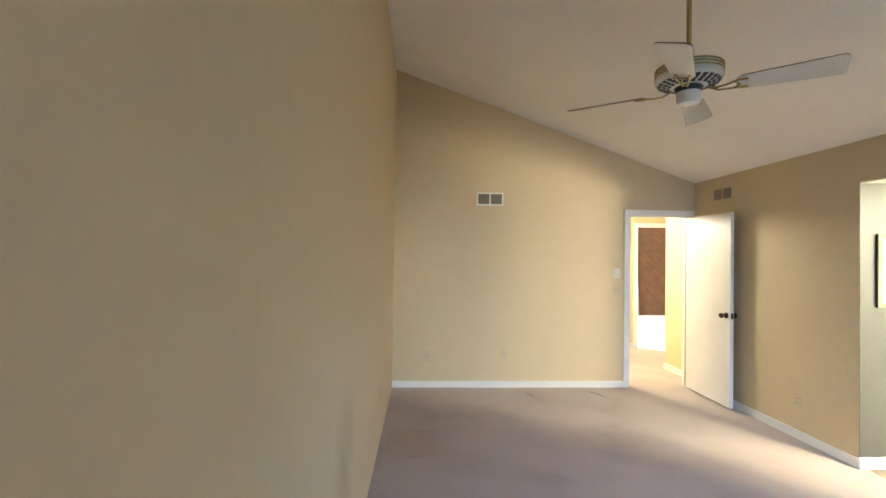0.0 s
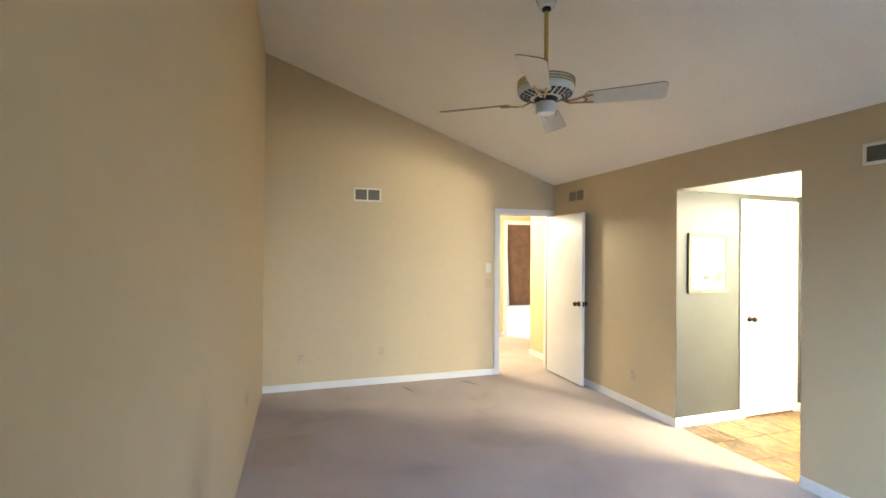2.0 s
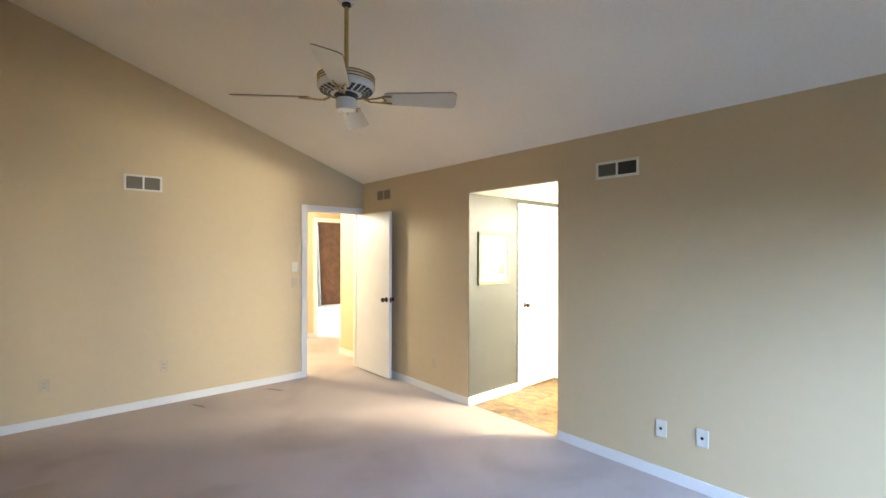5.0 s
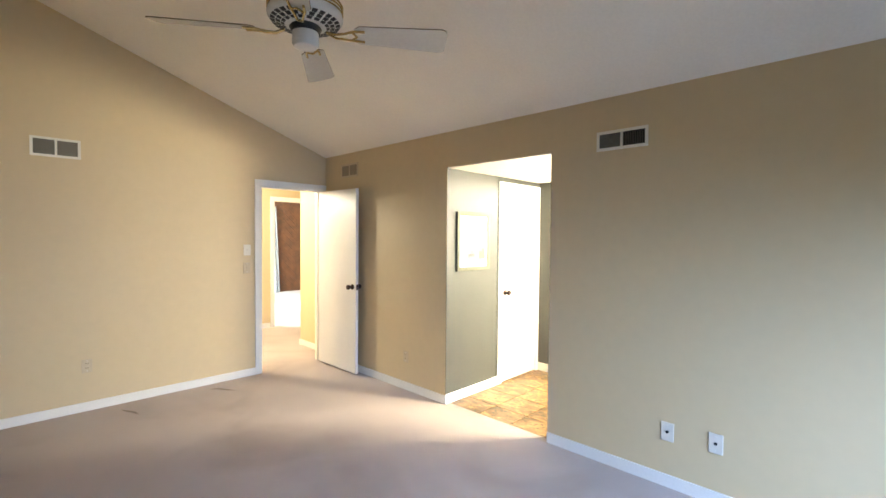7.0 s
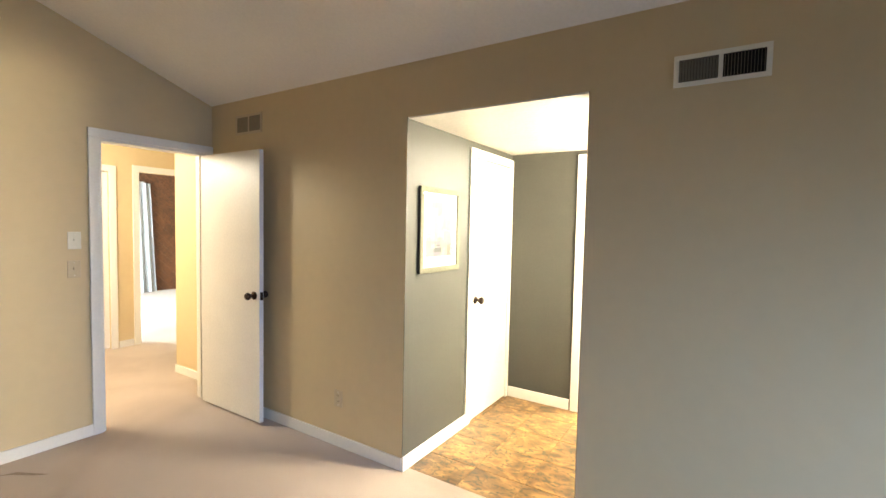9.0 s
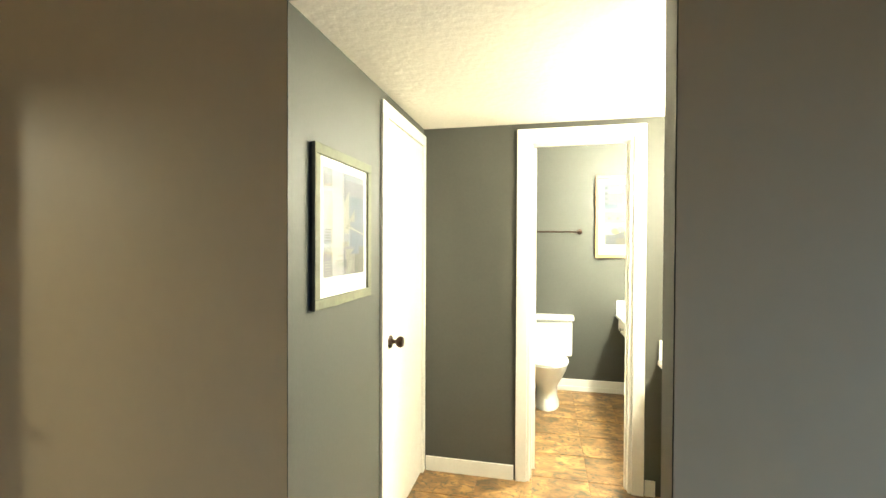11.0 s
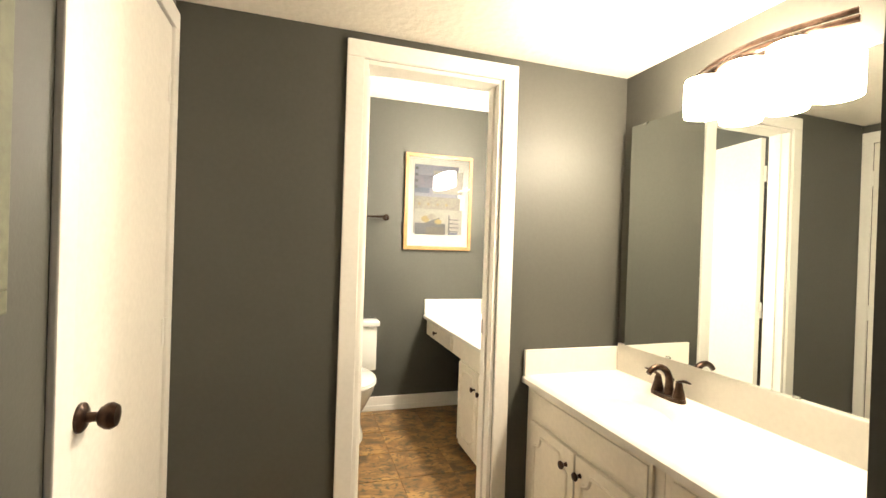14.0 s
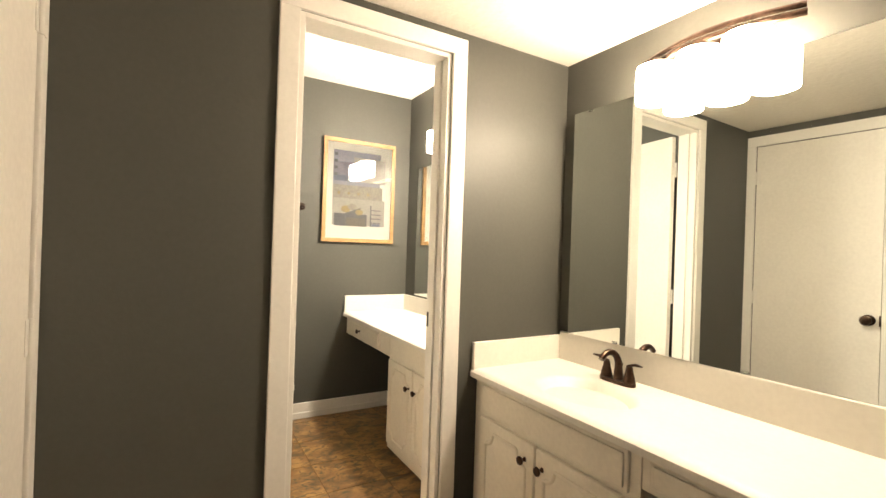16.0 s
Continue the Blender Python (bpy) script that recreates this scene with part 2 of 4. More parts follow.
def lathe(profile, centre, axis="z", n=28):
    """A turned solid: profile of (radius, height) along an axis from centre."""
    bm = bmesh.new()
    rings = []
    for r, h in profile:
        ring = []
        for k in range(n):
            a = 2 * math.pi * k / n
            u, v = r * math.cos(a), r * math.sin(a)
            p = {"z": (u, v, h), "x": (h, u, v), "y": (u, h, v)}[axis]
            ring.append(bm.verts.new([c + d for c, d in zip(centre, p)]))
        rings.append(ring)
    for r0, r1 in zip(rings, rings[1:]):
        for k in range(n):
            bm.faces.new((r0[k], r0[(k + 1) % n], r1[(k + 1) % n], r1[k]))
    bm.faces.new(rings[0][::-1])
    bm.faces.new(rings[-1])
    bmesh.ops.recalc_face_normals(bm, faces=bm.faces)
    return bm


def tube(points, radii, n=12, closed=False, flat=1.0, ref=(0, 0, 1)):
    """A round bar along points; radii one number or one a point."""
    bm = bmesh.new()
    pts = [Vector(p) for p in points]
    rr = radii if isinstance(radii, (list, tuple)) else [radii] * len(pts)
    rings = []
    for i, p in enumerate(pts):
        a = pts[i - 1] if (i or closed) else p
        b = pts[(i + 1) % len(pts)] if (i + 1 < len(pts) or closed) else p
        t = (b - a).normalized()
        side = t.cross(Vector(ref))
        side = side.normalized() if side.length > 1e-3 else Vector((1, 0, 0))
        up = side.cross(t)
        rings.append([bm.verts.new(p + rr[i] * (math.cos(2 * math.pi * k / n) * side + flat * math.sin(2 * math.pi * k / n) * up)) for k in range(n)])
    m = len(rings)
    for i in range(m if closed else m - 1):
        for k in range(n):
            r0, r1 = rings[i], rings[(i + 1) % m]
            bm.faces.new((r0[k], r0[(k + 1) % n], r1[(k + 1) % n], r1[k]))
    if not closed:
        bm.faces.new(rings[0][::-1])
        bm.faces.new(rings[-1])
    bmesh.ops.recalc_face_normals(bm, faces=bm.faces)
    return bm


def prism(outline, z0, z1):
    bm = bmesh.new()
    lo = [bm.verts.new((x, y, z0)) for x, y in outline]
    hi = [bm.verts.new((x, y, z1)) for x, y in outline]
    n = len(lo)
    bm.faces.new(lo[::-1])
    bm.faces.new(hi)
    for k in range(n):
        bm.faces.new((lo[k], lo[(k + 1) % n], hi[(k + 1) % n], hi[k]))
    bmesh.ops.recalc_face_normals(bm, faces=bm.faces)
    return bm


def mesh_of(name, bm, material, smooth=False):
    me = bpy.data.meshes.new(name)
    bm.to_mesh(me)
    bm.free()
    me.materials.append(M[material])
    if smooth:
        me.shade_smooth()
        me.set_sharp_from_angle(angle=radians(40))
    return me


def part(name, bm, material, parent, label="", smooth=False):
    ob = new(name, mesh_of(name, bm, material, smooth))
    ob.parent = parent
    if label:
        tagged(ob, label)
    return ob


def thing(name, label, category, group="", kind="", at=(0, 0, 0)):
    ob = new(name)
    ob.location = at
    return tagged(ob, label, category, group, kind)


def solid(name, bm, material, label, category, group="", kind="", smooth=False):
    return tagged(new(name, mesh_of(name, bm, material, smooth)), label, category, group, kind)


def structure(name, bm, material, label, category):
    return solid(name, bm, material, label, category, kind="structure")


# ---- the plan ----
WEST, NORTH, EAST, SOUTH = -0.63, 5.195, 3.0, -0.95    # bedroom faces
EAST2 = 3.105                                            # bathroom face of the bedroom's east wall
OP0, OP1, LINTEL = 2.075, 3.138, 2.158                    # wide opening to the vanity room
BN, BE, BS, BCEIL = 3.135, 4.53, 1.26, 2.15              # vanity room
BE2, TE, TS, TN, TCEIL = 4.64, 6.34, 1.20, 3.05, 2.50    # toilet room
CE, CW = 2.472, 3.745                                    # bedroom ceiling at its east and west walls
DX0, DX1, DTOP = 2.192, 2.945, 2.074                     # bedroom door
SL = (CW - CE) / (EAST - WEST)


def gable(y0, y1, x0, x1, z0):
    """A wall piece with the slope of the bedroom ceiling on top."""
    bm = bmesh.new()
    top = lambda x: CE + (EAST - x) * SL + 0.02
    ps = [(x0, y0, z0), (x1, y0, z0), (x1, y0, top(x1)), (x0, y0, top(x0))]
    a = [bm.verts.new(p) for p in ps]
    b = [bm.verts.new((p[0], y1, p[2])) for p in ps]
    bm.faces.new(a)
    bm.faces.new(b[::-1])
    for k in range(4):
        bm.faces.new((a[k], b[k], b[(k + 1) % 4], a[(k + 1) % 4]))
    bmesh.ops.recalc_face_normals(bm, faces=bm.faces)
    return bm


def joined(*bms):
    out = bmesh.new()
    for b in bms:
        me = bpy.data.meshes.new("tmp")
        b.to_mesh(me)
        b.free()
        out.from_mesh(me)
        bpy.data.meshes.remove(me)
    return out


structure("floor", boxes(((WEST - 0.12, SOUTH - 0.15, -0.1), (EAST + 0.05, NORTH + 0.06, 0.0))), "carpet", "worn beige wall-to-wall carpet with soiled patches", "carpet")
structure("wall_north", joined(gable(NORTH, NORTH + 0.12, WEST - 0.12, DX0, 0), gable(NORTH, NORTH + 0.12, DX0, DX1, DTOP), gable(NORTH, NORTH + 0.12, DX1, EAST + 0.11, 0)), "tan", "tan painted gable wall with a doorway", "wall")
structure("wall_west", boxes(((WEST - 0.12, SOUTH, 0), (WEST, NORTH, CW + 0.05))), "tan_dark_patch", "tall plain tan painted wall", "wall")
structure("wall_east", boxes(((EAST, SOUTH, 0), (EAST2, OP0, 2.52)), ((EAST, OP0, LINTEL), (EAST2, OP1, 2.52)), ((EAST, OP1, 0), (EAST2, NORTH, 2.52))), "tan", "tan painted wall with a wide uncased opening", "wall")
GX0, GX1, GZ = 0.4, 2.9, 2.05
structure("wall_south", joined(gable(SOUTH - 0.15, SOUTH, WEST - 0.12, GX0, 0), gable(SOUTH - 0.15, SOUTH, GX0, GX1, GZ), gable(SOUTH - 0.15, SOUTH, GX1, EAST + 0.11, 0)), "tan", "tan painted gable wall with a glass door", "wall")
bm = bmesh.new()
q = [(WEST - 0.12, CE + (EAST - WEST + 0.12) * SL), (EAST + 0.11, CE - 0.11 * SL)]
pts = [(q[0][0], SOUTH - 0.15, q[0][1]), (q[1][0], SOUTH - 0.15, q[1][1]), (q[1][0], NORTH + 0.12, q[1][1]), (q[0][0], NORTH + 0.12, q[0][1])]
lo = [bm.verts.new(p) for p in pts]
hi = [bm.verts.new((p[0], p[1], p[2] + 0.12)) for p in pts]
bm.faces.new(lo[::-1])
bm.faces.new(hi)
for k in range(4):
    bm.faces.new((lo[k], lo[(k + 1) % 4], hi[(k + 1) % 4], hi[k]))
bmesh.ops.recalc_face_normals(bm, faces=bm.faces)
structure("ceiling", bm, "ceil", "sloping off-white vaulted ceiling", "ceiling")

# an inset repair and short creases in the carpet
patch = solid("carpet_patch", boxes(((-0.575, 3.35, -0.01), (-0.16, 3.93, 0.0012))), "carpet_pale", "paler square patch inset in the carpet", "carpet")
for x, y, a, half in ((0.93, 4.90, 1.9, 0.12), (1.70, 4.93, -0.9, 0.13)):
    d = Vector((math.cos(a), math.sin(a), 0)) * half
    c0 = Vector((x, y, 0.0))
    solid("carpet_crease", tube([c0 - d, c0 - 0.4 * d + Vector((0.01, 0.012, 0.003)), c0 + 0.4 * d + Vector((0, -0.006, 0.003)), c0 + d], [0.002, 0.011, 0.010, 0.002], 8, flat=0.5), "crease", "short dark crease raised in the carpet", "carpet", "carpet creases", smooth=True)

# glass door behind the first viewpoint
win = structure("window_1", boxes(((GX0, SOUTH - 0.12, 0.0), (GX0 + 0.05, SOUTH - 0.04, GZ)), ((GX1 - 0.05, SOUTH - 0.12, 0.0), (GX1, SOUTH - 0.04, GZ)), ((GX0 + 0.05, SOUTH - 0.12, GZ - 0.05), (GX1 - 0.05, SOUTH - 0.04, GZ)), ((GX0 + 0.05, SOUTH - 0.12, 0.0), (GX1 - 0.05, SOUTH - 0.04, 0.05)), ((1.62, SOUTH - 0.11, 0.05), (1.68, SOUTH - 0.05, GZ - 0.05))), "white", "white framed sliding glass door to the garden", "window")
for a, b in ((GX0 + 0.05, 1.62), (1.68, GX1 - 0.05)):
    p = part("pane", boxes(((a, SOUTH - 0.085, 0.05), (b, SOUTH - 0.079, GZ - 0.05))), "glass", win)
    p.visible_shadow = False
structure("ground", boxes(((-400, -400, -0.5), (400, 400, -0.25))), "ground", "mown garden lawn outside the house", "ground")

# vanity room and toilet room shells
structure("wall_vanity_north", boxes(((EAST2, BN, 0), (3.83, BN + 0.12, 2.3)), ((3.83, BN, 2.035), (4.475, BN + 0.12, 2.3)), ((4.475, BN, 0), (BE, BN + 0.12, 2.3))), "grey", "dark grey painted wall with a closet door", "wall")
structure("wall_vanity_jamb", boxes(((EAST - 0.002, OP1 - 0.003, 0), (EAST2, OP1, LINTEL)), ((EAST + 0.002, OP0, 0), (EAST2 + 0.004, OP0 + 0.003, LINTEL))), "grey", "grey painted end of the wall in the opening", "wall")
structure("wall_vanity_east", boxes(((BE, BS - 0.1, 0), (BE2, 1.897, 2.6)), ((BE, 1.897, 2.05), (BE2, 2.488, 2.6)), ((BE, 2.488, 0), (BE2, TN + 0.2, 2.6))), "grey", "dark grey satin painted wall with a doorway", "wall")
structure("wall_vanity_south", boxes(((EAST2, BS - 0.12, 0), (BE, BS, 2.3))), "grey", "dark grey painted wall behind the mirror", "wall")
structure("wall_vanity_west", boxes(((EAST2, BS, 0), (EAST2 + 0.004, OP0, BCEIL))), "grey", "dark grey painted wall beside the opening", "wall")
structure("ceiling_vanity", boxes(((EAST2, BS - 0.12, BCEIL), (BE, BN + 0.12, BCEIL + 0.1)), ((EAST + 0.003, OP0, BCEIL), (EAST2, OP1 - 0.003, BCEIL + 0.007))), "stomp", "off-white stippled plaster ceiling", "ceiling")
# unseen slab whose near-black colour stands in for the closet's darkness
structure("closet_shade", boxes(((3.78, BN + 0.13, 0), (4.52, BN + 0.2, 2.3))), "dark", "near-black slab standing in for the closet's shade", "wall")
structure("wall_toilet_east", boxes(((TE, TS - 0.1, 0), (TE + 0.12, TN + 0.1, 2.6))), "grey", "grey painted end wall of the toilet room", "wall")
structure("wall_toilet_south", boxes(((BE2, TS - 0.12, 0), (TE, TS, 2.6))), "grey", "grey painted wall behind the dressing counter", "wall")
structure("wall_toilet_north", boxes(((BE2, TN, 0), (TE, TN + 0.12, 2.6))), "grey", "grey painted side wall of the toilet room", "wall")
structure("ceiling_toilet", boxes(((BE2, TS, TCEIL), (TE, TN, TCEIL + 0.1))), "stomp", "off-white stippled plaster ceiling", "ceiling")
bath_floor = structure("floor_bath", boxes(((EAST + 0.05, TS - 0.1, -0.1), (TE, BN + 0.12, -0.003))), "grout", "brown slate-look tile floor", "floor")

# hall and panelled room
structure("floor_hall", boxes(((0.8, NORTH + 0.06, -0.1), (5.2, 7.56, 0.0)), ((2.2, 7.56, -0.1), (8.2, 11.9, 0.0))), "carpet", "pale beige hall carpet", "carpet")
structure("wall_hall_east", boxes(((3.15, NORTH + 0.12, 0), (3.27, 6.10, 2.45))), "tan", "tan painted hall wall end", "wall")
structure("wall_hall_side", boxes(((3.27, 5.98, 0), (5.2, 6.10, 2.45)), ((5.2, 5.98, 0), (5.3, 7.5, 2.45))), "tan", "tan painted hall wall", "wall")
structure("wall_hall_north", boxes(((0.8, 7.5, 0), (2.42, 7.62, 2.45)), ((2.42, 7.5, 2.06), (3.12, 7.62, 2.45)), ((3.12, 7.5, 0), (3.43, 7.62, 2.45)), ((3.43, 7.5, 2.09), (4.25, 7.62, 2.45)), ((4.25, 7.5, 0), (5.3, 7.62, 2.45))), "tan", "tan painted hall wall with two doorways", "wall")
structure("wall_hall_west", boxes(((0.7, NORTH + 0.12, 0), (0.8, 7.62, 2.45))), "tan", "tan painted hall end wall", "wall")
structure("ceiling_hall", boxes(((0.7, NORTH + 0.12, 2.45), (5.3, 7.62, 2.55))), "stomp", "off-white hall ceiling", "ceiling")
structure("wall_den_west", boxes(((2.1, 7.62, 0), (2.2, 8.8, 2.6)), ((2.1, 10.4, 0), (2.2, 12.0, 2.6)), ((2.1, 8.8, 0), (2.2, 10.4, 0.4)), ((2.1, 8.8, 2.2), (2.2, 10.4, 2.6))), "tan", "side wall of the panelled room with an added window", "wall")
structure("wall_den_east", boxes(((8.2, 7.5, 0), (8.3, 12.0, 2.6))), "tan", "plain side wall of the panelled room", "wall")
structure("wall_den_south", boxes(((5.3, 7.5, 0), (8.2, 7.62, 2.6))), "tan", "plain wall of the panelled room", "wall")
structure("ceiling_den", boxes(((2.1, 7.62, 2.6), (8.3, 12.0, 2.7))), "stomp", "off-white ceiling of the panelled room", "ceiling")
den = structure("wall_den_north", boxes(((2.1, 11.82, 0), (4.2, 11.95, 2.6)), ((4.2, 11.82, 0), (5.30, 11.95, 0.25)), ((4.2, 11.82, 2.25), (5.30, 11.95, 2.6)), ((5.30, 11.82, 0), (8.3, 11.95, 2.6))), "dark", "brown wall of diagonal cedar boards", "wall")

# ---- trim ----


def run(name, *pairs, label="white painted baseboard"):
    """Baseboard lengths: a tall body with a thin stepped foot and eased top."""
    return structure(name, boxes(*pairs, bevel=0.004), "white", label, "trim")


BH, BT = 0.078, 0.013
run("baseboard_north", ((WEST, NORTH - BT, 0), (2.15, NORTH, BH)))
run("baseboard_east", ((EAST - BT, OP1, 0), (EAST, NORTH - BT - 0.001, BH)), ((EAST - BT, SOUTH, 0), (EAST, OP0, BH)))
run("baseboard_vanity", ((EAST - BT, BN - BT - 0.003, 0), (3.76, BN - 0.003, 0.09)), ((BE - BT, 2.565, 0), (BE, BN - 0.02, 0.09)), ((BE - BT, 1.77, 0), (BE, 1.825, 0.09)))
run("baseboard_toilet", ((TE - BT, TS + 0.02, 0), (TE, TN, 0.112)), ((TE - BT - 0.009, TS + 0.02, 0), (TE - BT, TN, 0.045)))
run("baseboard_hall", ((3.137, NORTH + 0.125, 0), (3.15, 6.11, 0.08)), ((3.20, 7.487, 0), (3.355, 7.5, 0.08)))


def casing(name, label, axis, face, a, b, head, w=0.066, t=0.016, sign=-1):
    """A mitre-less flat door casing with a raised back band, on a wall face."""
    ob = thing(name, label, "door frame", kind="structure")
    s = sign

    def leg(nm, u0, u1, z0, z1):
        def bx(ua, ub, za, zb, d0, d1):
            d = sorted((face + s * d0, face + s * d1))
            return (((ua, d[0], za), (ub, d[1], zb)) if axis == "x" else ((d[0], ua, za), (d[1], ub, zb)))
        part(nm, boxes(bx(u0, u1, z0, z1, 0.0, t), bevel=0.004), "white", ob)
    leg("casing_leg", a - w, a, 0.0, head)
    leg("casing_leg", b, b + w, 0.0, head)
    leg("casing_head", a - w, b + w, head, head + w)
    return ob


def jamb(ob, axis, a, b, head, d0, d1, t=0.018):
    """The lining of the opening with its door stop."""
    def bx(ua, ub, za, zb, e0, e1):
        return ((ua, e0, za), (ub, e1, zb)) if axis == "x" else ((e0, ua, za), (e1, ub, zb))
    m = (d0 + d1) / 2
    part("jamb", boxes(bx(a, a + t, 0, head, d0, d1), bx(a + t, a + t + 0.01, 0, head - t, m - 0.015, m + 0.02), bevel=0.002), "white", ob)
    part("jamb", boxes(bx(b - t, b, 0, head, d0, d1), bx(b - t - 0.01, b - t, 0, head - t, m - 0.015, m + 0.02), bevel=0.002), "white", ob)
    part("jamb_head", boxes(bx(a + t, b - t, head - t, head, d0, d1), bevel=0.002), "white", ob)


c = casing("door_frame_1", "white painted casing of the bedroom doorway", "x", NORTH, DX0, DX1, DTOP, w=0.062)
jamb(c, "x", DX0, DX1, DTOP, NORTH - 0.001, NORTH + 0.121)
c = casing("door_frame_2", "white painted casing of the toilet doorway", "y", BE, 1.897, 2.488, 2.05)
jamb(c, "y", 1.897, 2.488, 2.05, BE - 0.001, BE2 + 0.001)
part("strike_plate", boxes(((BE + 0.080, 1.9145, 0.95), (BE + 0.104, 1.9175, 1.01))), "steel", c, "dark bronze strike plate")
ob = thing("door_frame_3", "white painted casing of the closet doorway", "door frame", kind="structure")
part("casing_leg", boxes(((3.762, BN - 0.016, 0), (3.83, BN, 2.035)), bevel=0.004), "white", ob)
part("casing_leg", boxes(((4.475, BN - 0.016, 0), (BE - 0.002, BN, 2.035)), bevel=0.004), "white", ob)
part("casing_head", boxes(((3.762, BN - 0.016, 2.035), (BE - 0.002, BN, 2.101)), bevel=0.004), "white", ob)
casing("door_frame_4", "white painted casing of the far hall doorway", "x", 7.5, 3.43, 4.25, 2.09, w=0.07)
casing("door_frame_5", "white painted casing of the hall closet", "x", 7.5, 2.42, 3.12, 2.06, w=0.07)

# ---- doors ----


def knob(parent, centre, axis, out):
    """A round knob on a rosette; out is +1 or -1 along the axis."""
    ob = part("door_knob", lathe([(0.031, 0), (0.031, out * 0.006), (0.026, out * 0.010), (0.011, out * 0.013), (0.010, out * 0.032), (0.020, out * 0.037), (0.027, out * 0.048), (0.028, out * 0.058), (0.022, out * 0.068), (0.006, out * 0.071)], centre, axis), "bronze", parent, "dark bronze round knob", smooth=True)
    return ob


def hinges(parent, x, y, zs, axis="z"):
    for z in zs:
        part("hinge", lathe([(0.007, -0.045), (0.007, 0.045)], (x, y, z), axis, 10), "white", parent, "painted-over hinge", smooth=True)


d = thing("door_1", "open flat white bedroom door with dark bronze knobs", "door", kind="structure")
leaf = part("leaf", boxes(((2.882, 4.385, 0.018), (2.917, 5.155, 2.045)), bevel=0.003), "door", d)
knob(d, (2.882, 4.447, 0.97), "x", -1)
knob(d, (2.917, 4.447, 0.97), "x", 1)
part("latch_plate", boxes(((2.888, 4.3825, 0.94), (2.911, 4.3855, 1.0))), "bronze", d, "bronze latch plate")
hinges(d, 2.924, 5.166, (0.25, 1.05, 1.83))

d = thing("door_2", "shut flat white closet door with a bronze knob", "door", kind="structure")
part("leaf", boxes(((3.834, BN - 0.006, 0.012), (4.471, BN + 0.029, 2.031)), bevel=0.003), "door", d)
knob(d, (3.885, BN - 0.006, 0.95), "y", -1)
hinges(d, 4.474, BN - 0.012, (0.22, 1.02, 1.82))
for z in (0.22, 1.02, 1.82):
    part("hinge_leaf", boxes(((4.446, BN - 0.0085, z - 0.045), (4.469, BN - 0.0055, z + 0.045)), ((4.479, BN - 0.0185, z - 0.045), (4.501, BN - 0.0155, z + 0.045)), bevel=0.001), "white", d, "painted-over hinge leaf")
part("latch_plate", boxes(((3.8335, BN - 0.0078, 0.92), (3.841, BN - 0.0055, 0.98))), "bronze", d, "dark bronze latch plate")

d = thing("door_3", "open flat white toilet-room door folded back", "door", kind="structure")
part("leaf", boxes(((4.66, 2.44, 0.012), (5.225, 2.472, 2.03)), bevel=0.003), "door", d)
knob(d, (5.165, 2.44, 0.95), "y", -1)
hinges(d, 4.652, 2.468, (0.22, 1.02, 1.82))
d.matrix_world = Matrix.Translation((4.655, 2.472, 0)) @ Matrix.Rotation(radians(10), 4, "Z") @ Matrix.Translation((-4.655, -2.472, 0))

d = thing("door_4", "white louvred hall closet door", "door", kind="structure")
part("stile", boxes(((3.03, 7.53, 0.01), (3.12, 7.56, 2.05)), bevel=0.003), "door", d)
part("stile", boxes(((2.42, 7.53, 0.01), (2.50, 7.56, 2.05)), bevel=0.003), "door", d)
for z0, z1 in ((0.01, 0.16), (0.48, 0.56), (1.15, 1.22), (1.95, 2.05)):
    part("rail", boxes(((2.50, 7.53, z0), (3.03, 7.56, z1)), bevel=0.003), "door", d)
for z0, z1 in ((0.16, 0.48), (0.56, 1.15), (1.22, 1.95)):
    part("panel", boxes(((2.50, 7.541, z0), (3.03, 7.551, z1))), "plate_tan", d)

# ---- bedroom fixtures ----


